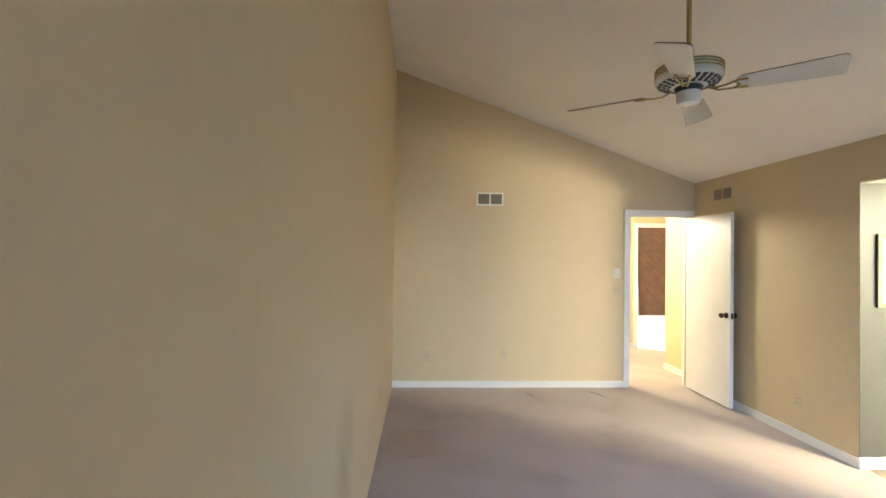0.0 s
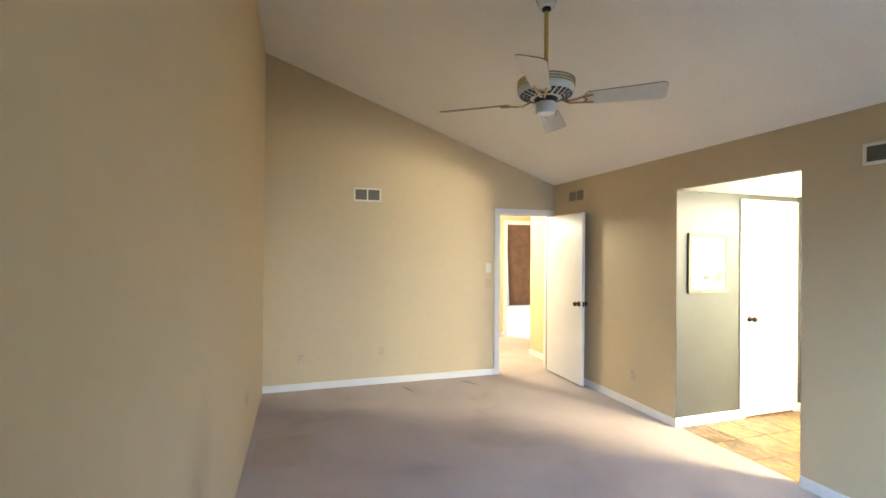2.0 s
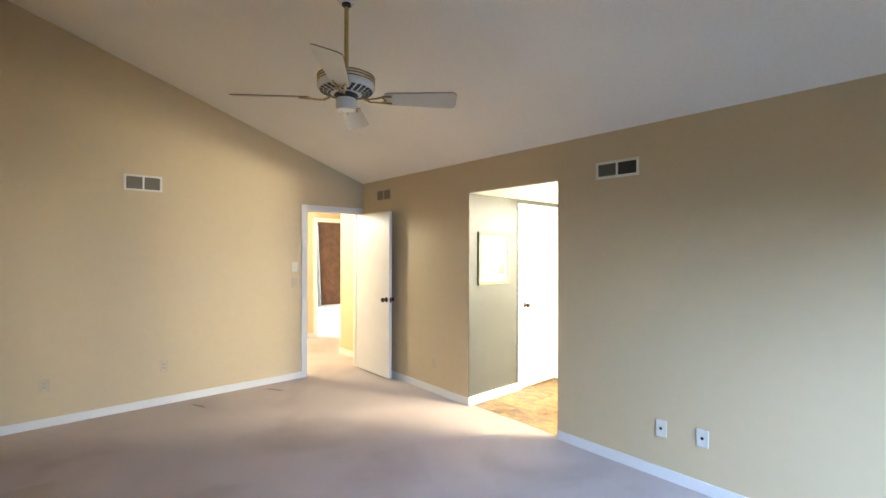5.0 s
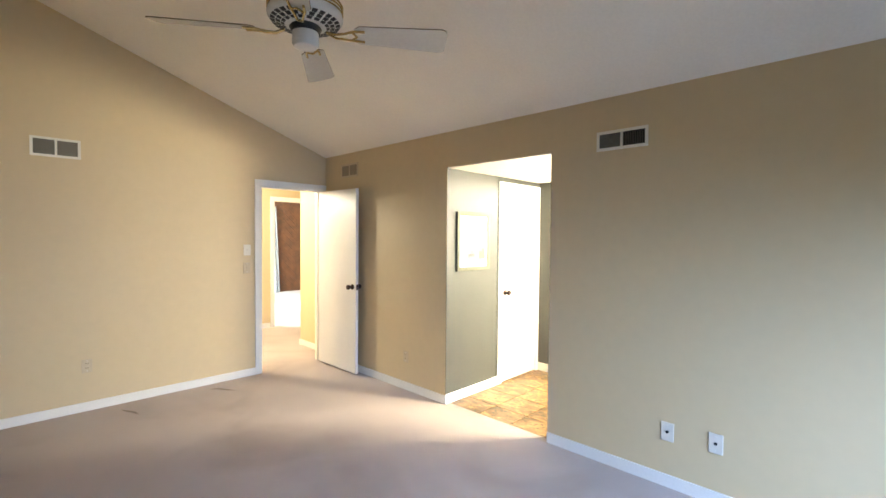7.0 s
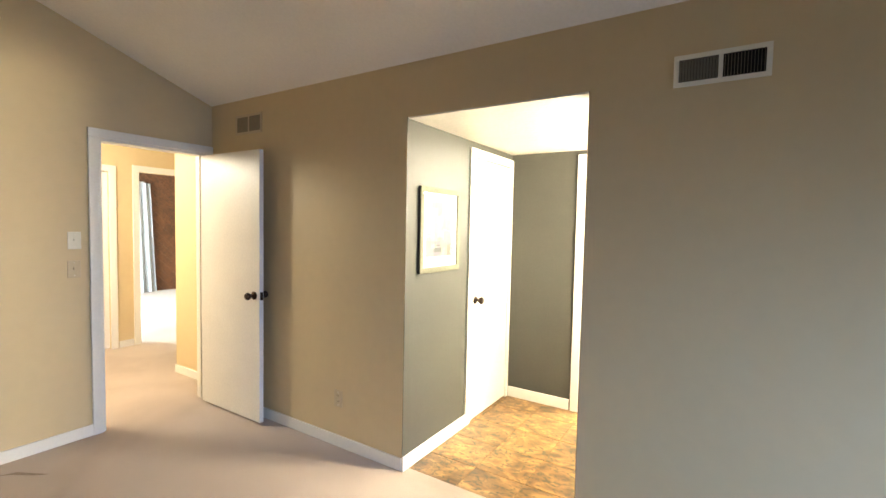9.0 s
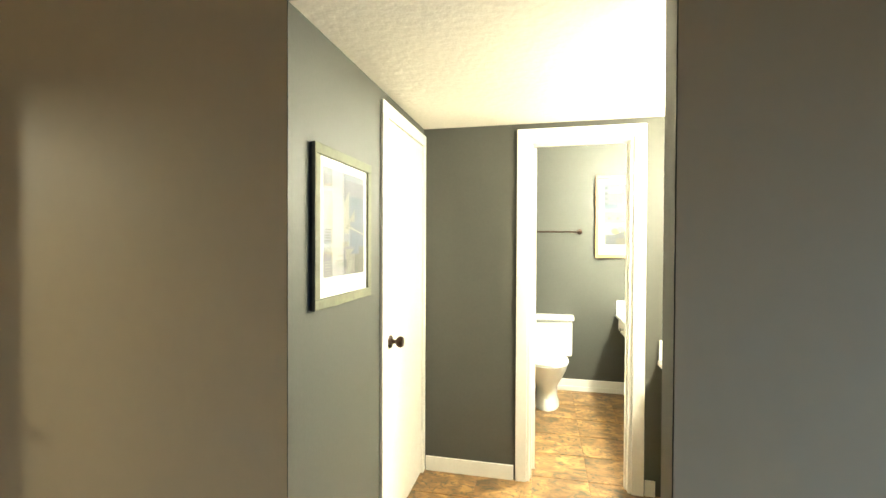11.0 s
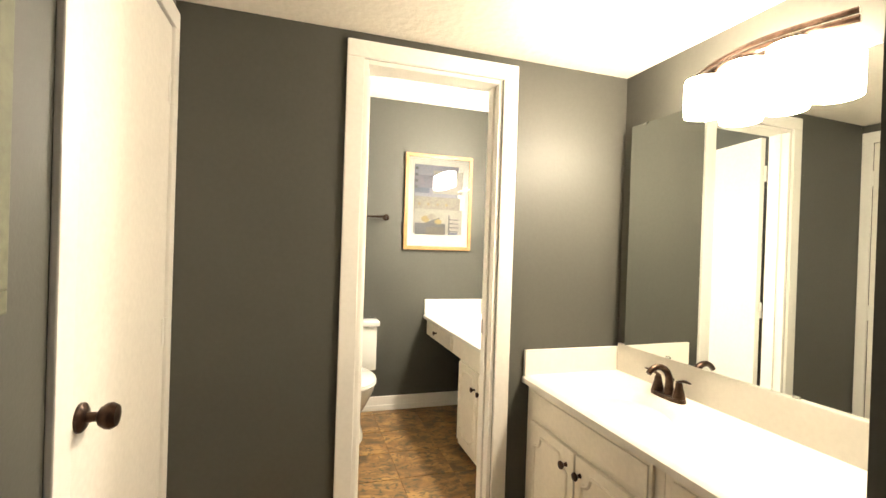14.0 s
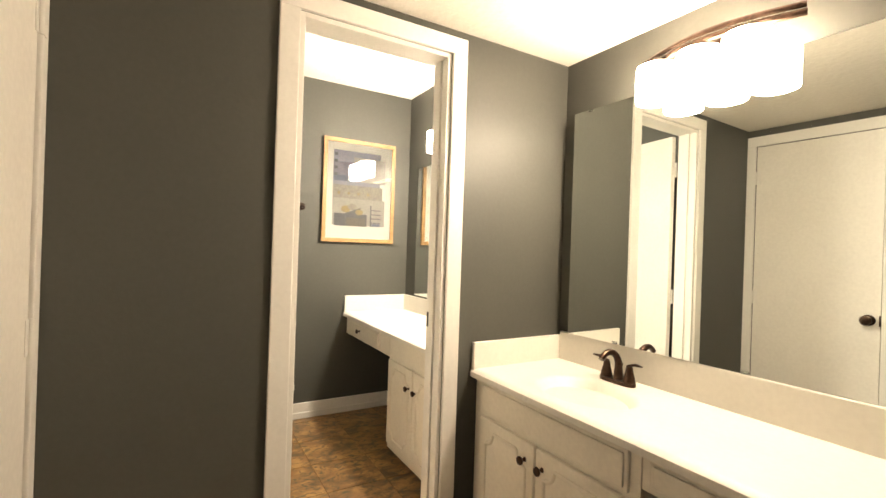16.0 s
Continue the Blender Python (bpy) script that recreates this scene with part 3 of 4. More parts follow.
def ceiling_fan():
    cx, cy, top = 1.087, 2.19, CE + (EAST - 1.087) * SL
    f = thing("ceiling_fan", "white and brass ceiling fan with four pale blades", "ceiling fan", at=(cx, cy, top))

    def p(name, bm, material, label="", parent=f):
        for v in bm.verts:
            v.co -= Vector((cx, cy, top))
        return part(name, bm, material, parent, label, smooth=True)
    c = (cx, cy, 0)
    p("canopy", lathe([(0.03, 2.982), (0.045, 2.988), (0.062, 3.035), (0.068, 3.09), (0.069, top + 0.024)], c), "fan_white", "white cone canopy")
    p("ball_joint", lathe([(0.012, 2.960), (0.026, 2.970), (0.026, 2.984), (0.012, 2.99)], c), "black", "black ball joint")
    p("downrod", lathe([(0.0125, 2.57), (0.0125, 2.97)], c, n=14), "brass", "thin brass downrod")
    p("motor_top", lathe([(0.02, 2.583), (0.05, 2.574), (0.12, 2.569), (0.150, 2.561), (0.158, 2.553), (0.160, 2.521)], c, n=40), "fan_white", "white enamel motor top")
    for z in (2.556, 2.540, 2.524):
        p("band", lathe([(0.155, z - 0.005), (0.163, z - 0.003), (0.1645, z), (0.163, z + 0.003), (0.155, z + 0.005)], c, n=40), "brass", "polished brass band")
    p("motor_housing", lathe([(0.160, 2.521), (0.163, 2.507), (0.161, 2.496), (0.150, 2.482), (0.085, 2.462), (0.05, 2.462)], c, n=40), "fan_white", "white pierced motor housing")
    p("motor_collar", lathe([(0.062, 2.464), (0.070, 2.455), (0.060, 2.436), (0.045, 2.434)], c), "black")
    p("switch_housing", lathe([(0.044, 2.437), (0.057, 2.434), (0.058, 2.385), (0.050, 2.372), (0.020, 2.366), (0.004, 2.365)], c), "fan_white", "white switch housing")
    # black chips round the housing, in place of the shade inside its pierced slots
    for ring, (r0, z0, r1, z1, n) in enumerate(((0.149, 2.4812, 0.130, 2.4755, 26), (0.126, 2.4742, 0.108, 2.4688, 22), (0.104, 2.4675, 0.090, 2.4630, 18))):
        for k in range(n):
            a0, a1 = 2 * math.pi * (k + 0.18) / n, 2 * math.pi * (k + 0.82) / n
            b = bmesh.new()
            vs = [b.verts.new((cx + r * math.cos(a), cy + r * math.sin(a), z + dz)) for dz in (-0.002, 0.001) for r, z, a in ((r0, z0, a0), (r0, z0, a1), (r1, z1, a1), (r1, z1, a0))]
            for q4 in ((0, 1, 2, 3), (7, 6, 5, 4), (0, 4, 5, 1), (1, 5, 6, 2), (2, 6, 7, 3), (3, 7, 4, 0)):
                b.faces.new([vs[i] for i in q4])
            bmesh.ops.recalc_face_normals(b, faces=b.faces)
            p("slot_shade", b, "black")
    for k in range(4):
        ang = radians(53 + 90 * k)
        turn = Matrix.Translation((cx, cy, 2.440)) @ Matrix.Rotation(ang, 4, 'Z')
        tilt = Matrix.Rotation(radians(-16), 4, 'X')
        out = []
        for i in range(9):
            a = math.pi / 2 * i / 8
            out.append((0.632 - 0.03 + 0.03 * math.sin(a), -0.075 + 0.03 - 0.03 * math.cos(a)))
        for i in range(9):
            a = math.pi / 2 * i / 8
            out.append((0.632 - 0.03 + 0.03 * math.cos(a), 0.075 - 0.03 + 0.03 * math.sin(a)))
        out += [(0.235, 0.055), (0.215, 0.035), (0.215, -0.035), (0.235, -0.055)]
        b = prism(out, 0.0, 0.006)
        bmesh.ops.transform(b, matrix=turn @ tilt, verts=b.verts)
        bl = p("blade", b, "blade", "pale cream fan blade")
        b = prism([(0.4375 + (x - 0.4375) * 1.004, y * 1.02) for x, y in out], 0.001, 0.005)
        bmesh.ops.transform(b, matrix=turn @ tilt, verts=b.verts)
        p("edge_band", b, "blade_edge", "dark brown blade edge", bl)
        iron = joined(tube([(0.09, 0, 0.004), (0.13, 0.012, -0.012), (0.17, 0.018, -0.010), (0.21, 0.03, -0.005), (0.26, 0.032, -0.005)], 0.0055, 8),
                      tube([(0.09, 0, 0.004), (0.13, -0.012, -0.012), (0.17, -0.018, -0.010), (0.21, -0.03, -0.005), (0.26, -0.032, -0.005)], 0.0055, 8),
                      tube([(0.20, -0.03, -0.005), (0.225, 0, -0.008), (0.20, 0.03, -0.005)], 0.005, 8))
        bmesh.ops.transform(iron, matrix=turn @ tilt, verts=iron.verts)
        p("blade_iron", iron, "brass", "scrolled brass blade bracket")
    return f


ceiling_fan()


def air_vent(name, label, m, w, h, open_right, shade, rim="vent"):
    """A register facing its own -y: flanged frame, a mullion and upright slats before a flat dark sheet that stands in
    for the duct's shade. m places its centre.
    """
    v = thing(name, label, "air vent", "air vents")
    v.matrix_world = m
    f = 0.019
    part("frame", boxes(((-w / 2, -0.009, -h / 2), (w / 2, -0.001, -h / 2 + f)), ((-w / 2, -0.009, h / 2 - f), (w / 2, -0.001, h / 2)), ((-w / 2, -0.009, -h / 2 + f), (-w / 2 + f, -0.001, h / 2 - f)), ((w / 2 - f, -0.009, -h / 2 + f), (w / 2, -0.001, h / 2 - f)), ((-0.008, -0.008, -h / 2 + f), (0.008, -0.001, h / 2 - f)), bevel=0.002), rim, v)
    part("duct_shade", boxes(((-w / 2 + f, -0.0012, -h / 2 + f), (w / 2 - f, -0.0004, h / 2 - f))), "dark", v)
    for side in (-1, 1):
        n = 13
        x0, x1 = (0.008, w / 2 - f) if side > 0 else (-w / 2 + f, -0.008)
        for k in range(n):
            x = x0 + (x1 - x0) * (k + 0.5) / n
            b = boxes(((-0.0046, -0.0012, -h / 2 + f), (0.0046, 0.0, h / 2 - f)))
            bmesh.ops.transform(b, matrix=Matrix.Translation((x, -0.0045, 0)) @ Matrix.Rotation(radians(80 if (side > 0 and open_right) else 18), 4, 'Z'), verts=b.verts)
            part("slat", b, shade, v)
    return v


air_vent("air_vent", "almond metal wall vent with two dark grilles", pose((0.338 + 0.658) / 2, NORTH, 2.232), 0.32, 0.157, False, "slat")
air_vent("air_vent", "almond metal wall vent half open above the skirted wall", pose(EAST, 1.558, 2.183, 0, 0, -90), 0.338, 0.13, True, "slat")
air_vent("air_vent", "painted tan wall vent near the corner", pose(EAST, 4.68, 2.275, 0, 0, -90), 0.33, 0.152, False, "slat_tan", "plate_tan")


def wall_plate(name, label, category, m, material, kind, group=""):
    """A switch or outlet plate facing its own -y."""
    v = thing(name, label, category, group)
    v.matrix_world = m
    part("plate", boxes(((-0.037, -0.006, -0.058), (0.037, 0.0, 0.058)), bevel=0.003), material, v)
    if kind == "outlet":
        for z in (-0.02, 0.02):
            s = part("socket", boxes(((-0.017, -0.0085, z - 0.0145), (0.017, -0.005, z + 0.0145)), bevel=0.003), material, v)
            # dark chips on the face stand in for the shade within the slots
            for x in (-0.007, 0.007):
                part("slot_shade", boxes(((x - 0.0015, -0.0092, z - 0.002), (x + 0.0015, -0.008, z + 0.007))), "dark", s)
    elif kind == "jack":
        part("jack", lathe([(0.009, -0.005), (0.009, -0.011), (0.004, -0.012)], (0, 0, 0), "y", 14), "dark", v, "dark round jack", smooth=True)
    else:
        part("toggle", boxes(((-0.006, -0.017, -0.004), (0.006, -0.004, 0.014)), bevel=0.002), material, v)
    for z in (-0.042, 0.042):
        part("screw", lathe([(0.0035, -0.005), (0.003, -0.0072)], (0, 0, z), "y", 10), "vent", v)
    return v


wall_plate("light_switch", "almond toggle switch plate beside the door", "switch", pose(2.047, NORTH, 1.367), "plate", "switch", "switches")
wall_plate("light_switch", "painted tan switch plate below another", "switch", pose(2.043, NORTH, 1.175), "plate_tan", "switch", "switches")
wall_plate("wall_outlet", "almond cable jack plate low on the wall", "outlet", pose(EAST, 1.236, 0.343, 0, 0, -90), "plate", "jack", "outlets")
wall_plate("wall_outlet", "almond jack plate low on the wall", "outlet", pose(EAST, 0.975, 0.355, 0, 0, -90), "plate", "jack", "outlets")
wall_plate("wall_outlet", "painted-over tan outlet low on the wall", "outlet", pose(EAST, 3.685, 0.33, 0, 0, -90), "plate_tan", "outlet", "outlets")
wall_plate("wall_outlet", "painted-over tan outlet low on the wall", "outlet", pose(-0.231, NORTH, 0.367), "plate_tan", "outlet", "outlets")
wall_plate("wall_outlet", "painted-over tan outlet low on the wall", "outlet", pose(0.679, NORTH, 0.389), "plate_tan", "outlet", "outlets")
wall_plate("wall_outlet", "painted-over tan outlet on the long wall", "outlet", pose(WEST, 3.62, 0.44, 0, 0, 90), "plate_tan", "outlet", "outlets")

# ---- vanity room ----


def scallop(w, h, r=0.04):
    """A rectangle outline with scooped, shouldered corners, centred, in (u, v)."""
    out = []
    for sx, sy in ((1, 1), (-1, 1), (-1, -1), (1, -1)):
        u, v = sx * w / 2, sy * h / 2
        arc = [(u, v - sy * (r + 0.010)), (u - sx * 0.008, v - sy * (r + 0.006))]
        arc += [(u - sx * r * math.sin(math.pi / 2 * i / 6) - sx * 0.006, v - sy * r * math.cos(math.pi / 2 * i / 6) - sy * 0.006) for i in range(1, 6)]
        arc += [(u - sx * (r + 0.006), v - sy * 0.008), (u - sx * (r + 0.010), v)]
        out += arc if sx * sy > 0 else arc[::-1]
    return out


def cabinet_door(parent, x0, x1, z0, z1, y, knob_x, knob_z, name="door"):
    """An overlay door facing +y with a scooped applied moulding and a knob."""
    d = part(name, boxes(((x0, y, z0), (x1, y + 0.018, z1)), bevel=0.004), "cab", parent)
    w, h = x1 - x0 - 0.085, z1 - z0 - 0.085
    cx_, cz_ = (x0 + x1) / 2, (z0 + z1) / 2
    ring = [(cx_ + u, y + 0.018, cz_ + v) for u, v in scallop(w, h)]
    part("moulding", tube(ring, 0.0075, 8, closed=True, ref=(0, 1, 0)), "cab", d, "scooped cream moulding", smooth=True)
    small_knob(d, (knob_x, y + 0.018, knob_z))
    return d


def small_knob(parent, at):
    part("knob", lathe([(0.009, 0), (0.006, 0.004), (0.0055, 0.012), (0.012, 0.017), (0.0155, 0.022), (0.014, 0.027), (0.004, 0.030)], at, "y", 16), "bronze", parent, "small dark bronze knob", smooth=True)


def drawer_front(parent, x0, x1, z0, z1, y, knob_at=None):
    d = part("drawer_front", boxes(((x0, y, z0), (x1, y + 0.012, z1)), ((x0 + 0.012, y + 0.011, z0 + 0.012), (x1 - 0.012, y + 0.018, z1 - 0.012)), bevel=0.004), "cab", parent)
    if knob_at:
        small_knob(d, (knob_at[0], y + 0.018, knob_at[1]))
    return d


CF = 1.728   # carcass front of the vanity
v = thing("vanity_cabinet", "cream painted vanity cabinet with two scooped panel doors", "cabinet", "bathroom cabinets")
part("body", boxes(((3.752, BS + 0.005, 0.09), (BE - 0.003, CF, 0.752)), ((3.76, BS + 0.05, 0.0), (BE - 0.01, CF - 0.06, 0.09)), bevel=0.002), "cab", v)
drawer_front(v, 3.785, 4.478, 0.622, 0.742, CF)
cabinet_door(v, 4.150, 4.470, 0.11, 0.606, CF, 4.195, 0.545)
cabinet_door(v, 3.785, 4.140, 0.11, 0.606, CF, 4.108, 0.545)
for x in (4.476,):
    for z in (0.18, 0.53):
        part("hinge", lathe([(0.006, -0.025), (0.006, 0.025)], (x, CF + 0.008, z), "z", 10), "cab", v, "painted-over hinge")
v = thing("vanity_side_unit", "cream painted apron unit beside the sink cabinet", "cabinet", "bathroom cabinets")
part("body", boxes(((EAST2 + 0.006, BS + 0.005, 0.65), (3.749, CF, 0.752)), bevel=0.002), "cab", v)
drawer_front(v, 3.25, 3.72, 0.662, 0.744, CF, (3.45, 0.703))


def counter_top(name, label, x0, x1, y0, y1, z, basin=None, splash=()):
    """A moulded top with a rounded front edge, an optional oval basin, and upstands."""
    t = thing(name, label, "countertop", "bathroom counters")
    bm = bmesh.new()
    nx, ny = max(8, int((x1 - x0) / 0.012)), max(8, int((y1 - y0) / 0.012))
    grid = []
    for j in range(ny + 1):
        row = []
        for i in range(nx + 1):
            x, y = x0 + (x1 - x0) * i / nx, y0 + (y1 - y0) * j / ny
            h = z
            if basin:
                bx_, by_, ra, rb, dp = basin
                r = math.hypot((x - bx_) / ra, (y - by_) / rb)
                if r < 1:
                    k = 1 - r ** 2.6
                    h = z - dp * k * (0.35 + 0.65 * k) - 0.004 * (1 - r ** 12)
            e = y1 - y
            if e < 0.02:
                h -= 0.012 * (1 - e / 0.02) ** 2
            row.append(bm.verts.new((x, y, h)))
        grid.append(row)
    for j in range(ny):
        for i in range(nx):
            bm.faces.new((grid[j][i], grid[j][i + 1], grid[j + 1][i + 1], grid[j + 1][i]))
    lo = [bm.verts.new((x, y1, z - 0.033)) for x in (x0, x1)]
    bm.faces.new([grid[ny][i] for i in range(nx + 1)] + [lo[1], lo[0]])
    back = [bm.verts.new((x, y0, z - 0.033)) for x in (x0, x1)]
    bm.faces.new([grid[j][0] for j in range(ny + 1)][::-1] + [back[0], lo[0]][::1])
    bm.faces.new([grid[j][nx] for j in range(ny + 1)] + [lo[1], back[1]])
    bm.faces.new((lo[0], lo[1], back[1], back[0])) if not basin else None
    part("top", bm, "counter", t, smooth=True)
    for a, b in splash:
        part("backsplash", boxes((a, b), bevel=0.004), "counter", t)
    return t


counter_top("vanity_counter", "white cultured marble vanity top with moulded oval basin", EAST2 + 0.006, BE - 0.002, BS + 0.003, 1.762, 0.785, (4.11, 1.55, 0.195, 0.15, 0.11),
            (((EAST2 + 0.006, BS + 0.002, 0.78), (BE - 0.022, BS + 0.021, 0.912)), ((BE - 0.021, BS + 0.002, 0.78), (BE - 0.002, 1.757, 0.893))))
part("drain", lathe([(0.022, 0), (0.022, 0.003), (0.012, 0.005)], (4.11, 1.55, 0.672), "z", 20), "bronze", bpy.data.objects["vanity_counter"], "bronze drain ring", smooth=True)


def faucet():
    f = thing("faucet", "oil-rubbed bronze two-handle centreset faucet on the vanity", "faucet", at=(4.13, 1.352, 0.785))
    f.scale = (0.98, 0.98, 1.02)
    out = []
    for i in range(24):
        a = 2 * math.pi * i / 24
        out.append((0.078 * math.copysign(abs(math.cos(a)) ** 0.6, math.cos(a)), 0.028 * math.copysign(abs(math.sin(a)) ** 0.8, math.sin(a))))
    part("base_plate", prism(out, 0.0, 0.014), "bronze", f, smooth=True)
    sp = [(0, -0.004 + 0.0 * i, 0.012 + 0.012 * i) for i in range(5)]
    for i in range(11):
        a = math.pi * 0.80 * i / 10
        sp.append((0, -0.004 + 0.056 * (1 - math.cos(a)), 0.062 + 0.056 * math.sin(a)))
    part("spout", tube(sp, [0.021, 0.019, 0.017, 0.0155, 0.0145] + [0.0145 - 0.0004 * i for i in range(11)], 16), "bronze", f, smooth=True)
    for s in (-1, 1):
        part("handle_base", lathe([(0.024, 0.012), (0.021, 0.03), (0.014, 0.055), (0.013, 0.066), (0.009, 0.072)], (s * 0.052, 0, 0), "z", 20), "bronze", f, smooth=True)
        part("lever", tube([(s * 0.045, 0.0, 0.072), (s * 0.062, 0.002, 0.078), (s * 0.085, 0.006, 0.084), (s * 0.112, 0.010, 0.084)], [0.009, 0.010, 0.011, 0.005], 12, flat=0.5), "bronze", f, smooth=True)
    part("lift_rod", lathe([(0.003, 0.01), (0.003, 0.06), (0.006, 0.064), (0.005, 0.072)], (0, -0.022, 0), "z", 10), "bronze", f, smooth=True)
    return f


faucet()

mir = solid("wall_mirror", boxes(((EAST2 + 0.05, BS + 0.001, 0.9135), (4.447, BS + 0.006, 1.898))), "mirror", "large frameless wall mirror above the vanity", "mirror")
mir.matrix_world = Matrix.Translation((3.155, BS, 0)) @ Matrix.Rotation(radians(1.2), 4, "Z") @ Matrix.Translation((-3.155, -BS, 0))
for x in (3.35, 3.72, 4.2):
    part("clip", boxes(((x - 0.011, BS + 0.006, 0.9135), (x + 0.011, BS + 0.009, 0.923)), bevel=0.002), "acrylic", mir, "clear plastic mirror clip")
for x in (3.62, 4.36):
    part("clip", boxes(((x - 0.010, BS + 0.006, 1.890), (x + 0.010, BS + 0.009, 1.901)), bevel=0.002), "acrylic", mir, "clear plastic mirror clip")


def vanity_light(name, xs, y, z0, z1, x_end0, x_end1, wall, glow="shade"):
    f = thing(name, "bronze bow-bar vanity light with lit opal glass shades", "wall lamp", "vanity lights")
    zb = z1 + 0.028
    for dz, r, dy in ((0.0, 0.011, 0.0), (0.020, 0.009, 0.006)):
        arc = []
        for i in range(25):
            u = i / 24
            arc.append((x_end0 + (x_end1 - x_end0) * u, wall + 0.05 + dy + (y - wall - 0.04) * math.sin(math.pi * u), zb + dz))
        part("bow_bar", tube(arc, r, 8), "bronze", f, smooth=True)
    xm = (x_end0 + x_end1) / 2
    part("back_plate", boxes(((xm - 0.055, wall + 0.001, z1 - 0.08), (xm + 0.055, wall + 0.022, zb + 0.03)), bevel=0.006), "bronze", f)
    part("arm", boxes(((xm - 0.012, wall + 0.02, z1 - 0.02), (xm + 0.012, y, z1 + 0.005))), "bronze", f)
    for x in xs:
        part("cap", lathe([(0.03, z1 + 0.002), (0.03, z1 + 0.012), (0.012, zb)], (x, y, 0), "z", 20), "bronze", f, smooth=True)
        part("shade", lathe([(0.056, z0), (0.065, z0 + 0.003), (0.067, z0 + 0.008), (0.067, z1 - 0.008), (0.065, z1 - 0.003), (0.05, z1)], (x, y, 0), "z", 36), glow, f, "glowing opal glass drum shade", smooth=True)
    return f


vanity_light("vanity_light", (3.995, 3.845, 3.70), 1.368, 1.815, 1.945, 4.09, 3.575, BS)
vanity_light("vanity_light", (5.66, 5.50, 5.34), TS + 0.125, 1.93, 2.07, 5.80, 5.20, TS, "shade_toilet")


def picture(name, label, m, w, h, rail, frame_material, side_material, shapes):
    """A framed print facing its own -y, its back on the wall. shapes: material, u0, v0, u1, v1 in fractions of the print."""
    p = thing(name, label, "picture", "framed prints")
    p.matrix_world = m
    d = 0.022
    for nm, a, b in (("frame_rail", (-w / 2, -h / 2), (w / 2, -h / 2 + rail)), ("frame_rail", (-w / 2, h / 2 - rail), (w / 2, h / 2)), ("frame_stile", (-w / 2, -h / 2 + rail), (-w / 2 + rail, h / 2 - rail)), ("frame_stile", (w / 2 - rail, -h / 2 + rail), (w / 2, h / 2 - rail))):
        part(nm, boxes(((a[0], -d, a[1]), (b[0], -d + 0.012, b[1])), bevel=0.003), frame_material, p)
    part("frame_side", boxes(((-w / 2 + 0.002, -d + 0.011, -h / 2 + 0.002), (-w / 2 + rail, 0, h / 2 - 0.002)), ((w / 2 - rail, -d + 0.011, -h / 2 + 0.002), (w / 2 - 0.002, 0, h / 2 - 0.002)), ((-w / 2 + rail, -d + 0.011, -h / 2 + 0.002), (w / 2 - rail, 0, -h / 2 + rail)), ((-w / 2 + rail, -d + 0.011, h / 2 - rail), (w / 2 - rail, 0, h / 2 - 0.002))), side_material, p)
    part("mat_board", boxes(((-w / 2 + rail, -0.012, -h / 2 + rail), (w / 2 - rail, -0.008, h / 2 - rail))), "paper", p)
    iw, ih = w - 2 * rail, h - 2 * rail
    for k, (material, u0, v0, u1, v1) in enumerate(shapes):
        x0, x1, z0, z1 = -iw / 2 + u0 * iw, -iw / 2 + u1 * iw, -ih / 2 + v0 * ih, -ih / 2 + v1 * ih
        y = -0.0122 - 0.00012 * (k + 1)
        if material[0] == "o":
            b = prism([((x0 + x1) / 2 + (x1 - x0) / 2 * math.cos(2 * math.pi * i / 20), (z0 + z1) / 2 + (z1 - z0) / 2 * math.sin(2 * math.pi * i / 20)) for i in range(20)], 0, 0.0001)
            bmesh.ops.transform(b, matrix=Matrix(((1, 0, 0, 0), (0, 0, -1, y), (0, 1, 0, 0), (0, 0, 0, 1))), verts=b.verts)
            part("print_shape", b, material[1:], p)
        elif material[0] == "/":
            b = prism([(x0, z0), (x1, z0), (x1, z1)] if u1 > u0 else [(x1, z0), (x0, z0), (x1, z1)], 0, 0.0001)
            bmesh.ops.transform(b, matrix=Matrix(((1, 0, 0, 0), (0, 0, -1, y), (0, 1, 0, 0), (0, 0, 0, 1))), verts=b.verts)
            part("print_shape", b, material[1:], p)
        else:
            part("print_shape", boxes(((x0, y, z0), (x1, y + 0.0001, z1))), material, p)
    g = part("glazing", boxes(((-w / 2 + rail, -0.0185, -h / 2 + rail), (w / 2 - rail, -0.0165, h / 2 - rail))), "glass", p)
    g.visible_shadow = False
    return p


harbour = [("ink_sky", 0.08, 0.14, 0.92, 0.93), ("ink_sea", 0.42, 0.56, 0.92, 0.76), ("ink_mauve", 0.08, 0.80, 0.92, 0.88), ("ink_mauve", 0.42, 0.76, 0.92, 0.80), ("/ink_sail", 0.20, 0.46, 0.58, 0.80), ("oink_sail", 0.14, 0.44, 0.52, 0.72), ("/ink_cream", 0.50, 0.50, 0.70, 0.66),
           ("ink_sea", 0.60, 0.34, 0.92, 0.56), ("ink_mauve", 0.08, 0.14, 0.92, 0.36), ("ink_sail", 0.22, 0.24, 0.40, 0.50), ("ink_cream", 0.40, 0.36, 0.58, 0.40), ("ink_cream", 0.50, 0.15, 0.70, 0.34), ("ink_brown", 0.70, 0.14, 0.92, 0.36), ("/ink_sea", 0.60, 0.30, 0.80, 0.40), ("ink_grey", 0.30, 0.20, 0.52, 0.26), ("ink_grey", 0.34, 0.28, 0.48, 0.30), ("ink_mauve", 0.24, 0.31, 0.50, 0.35)]
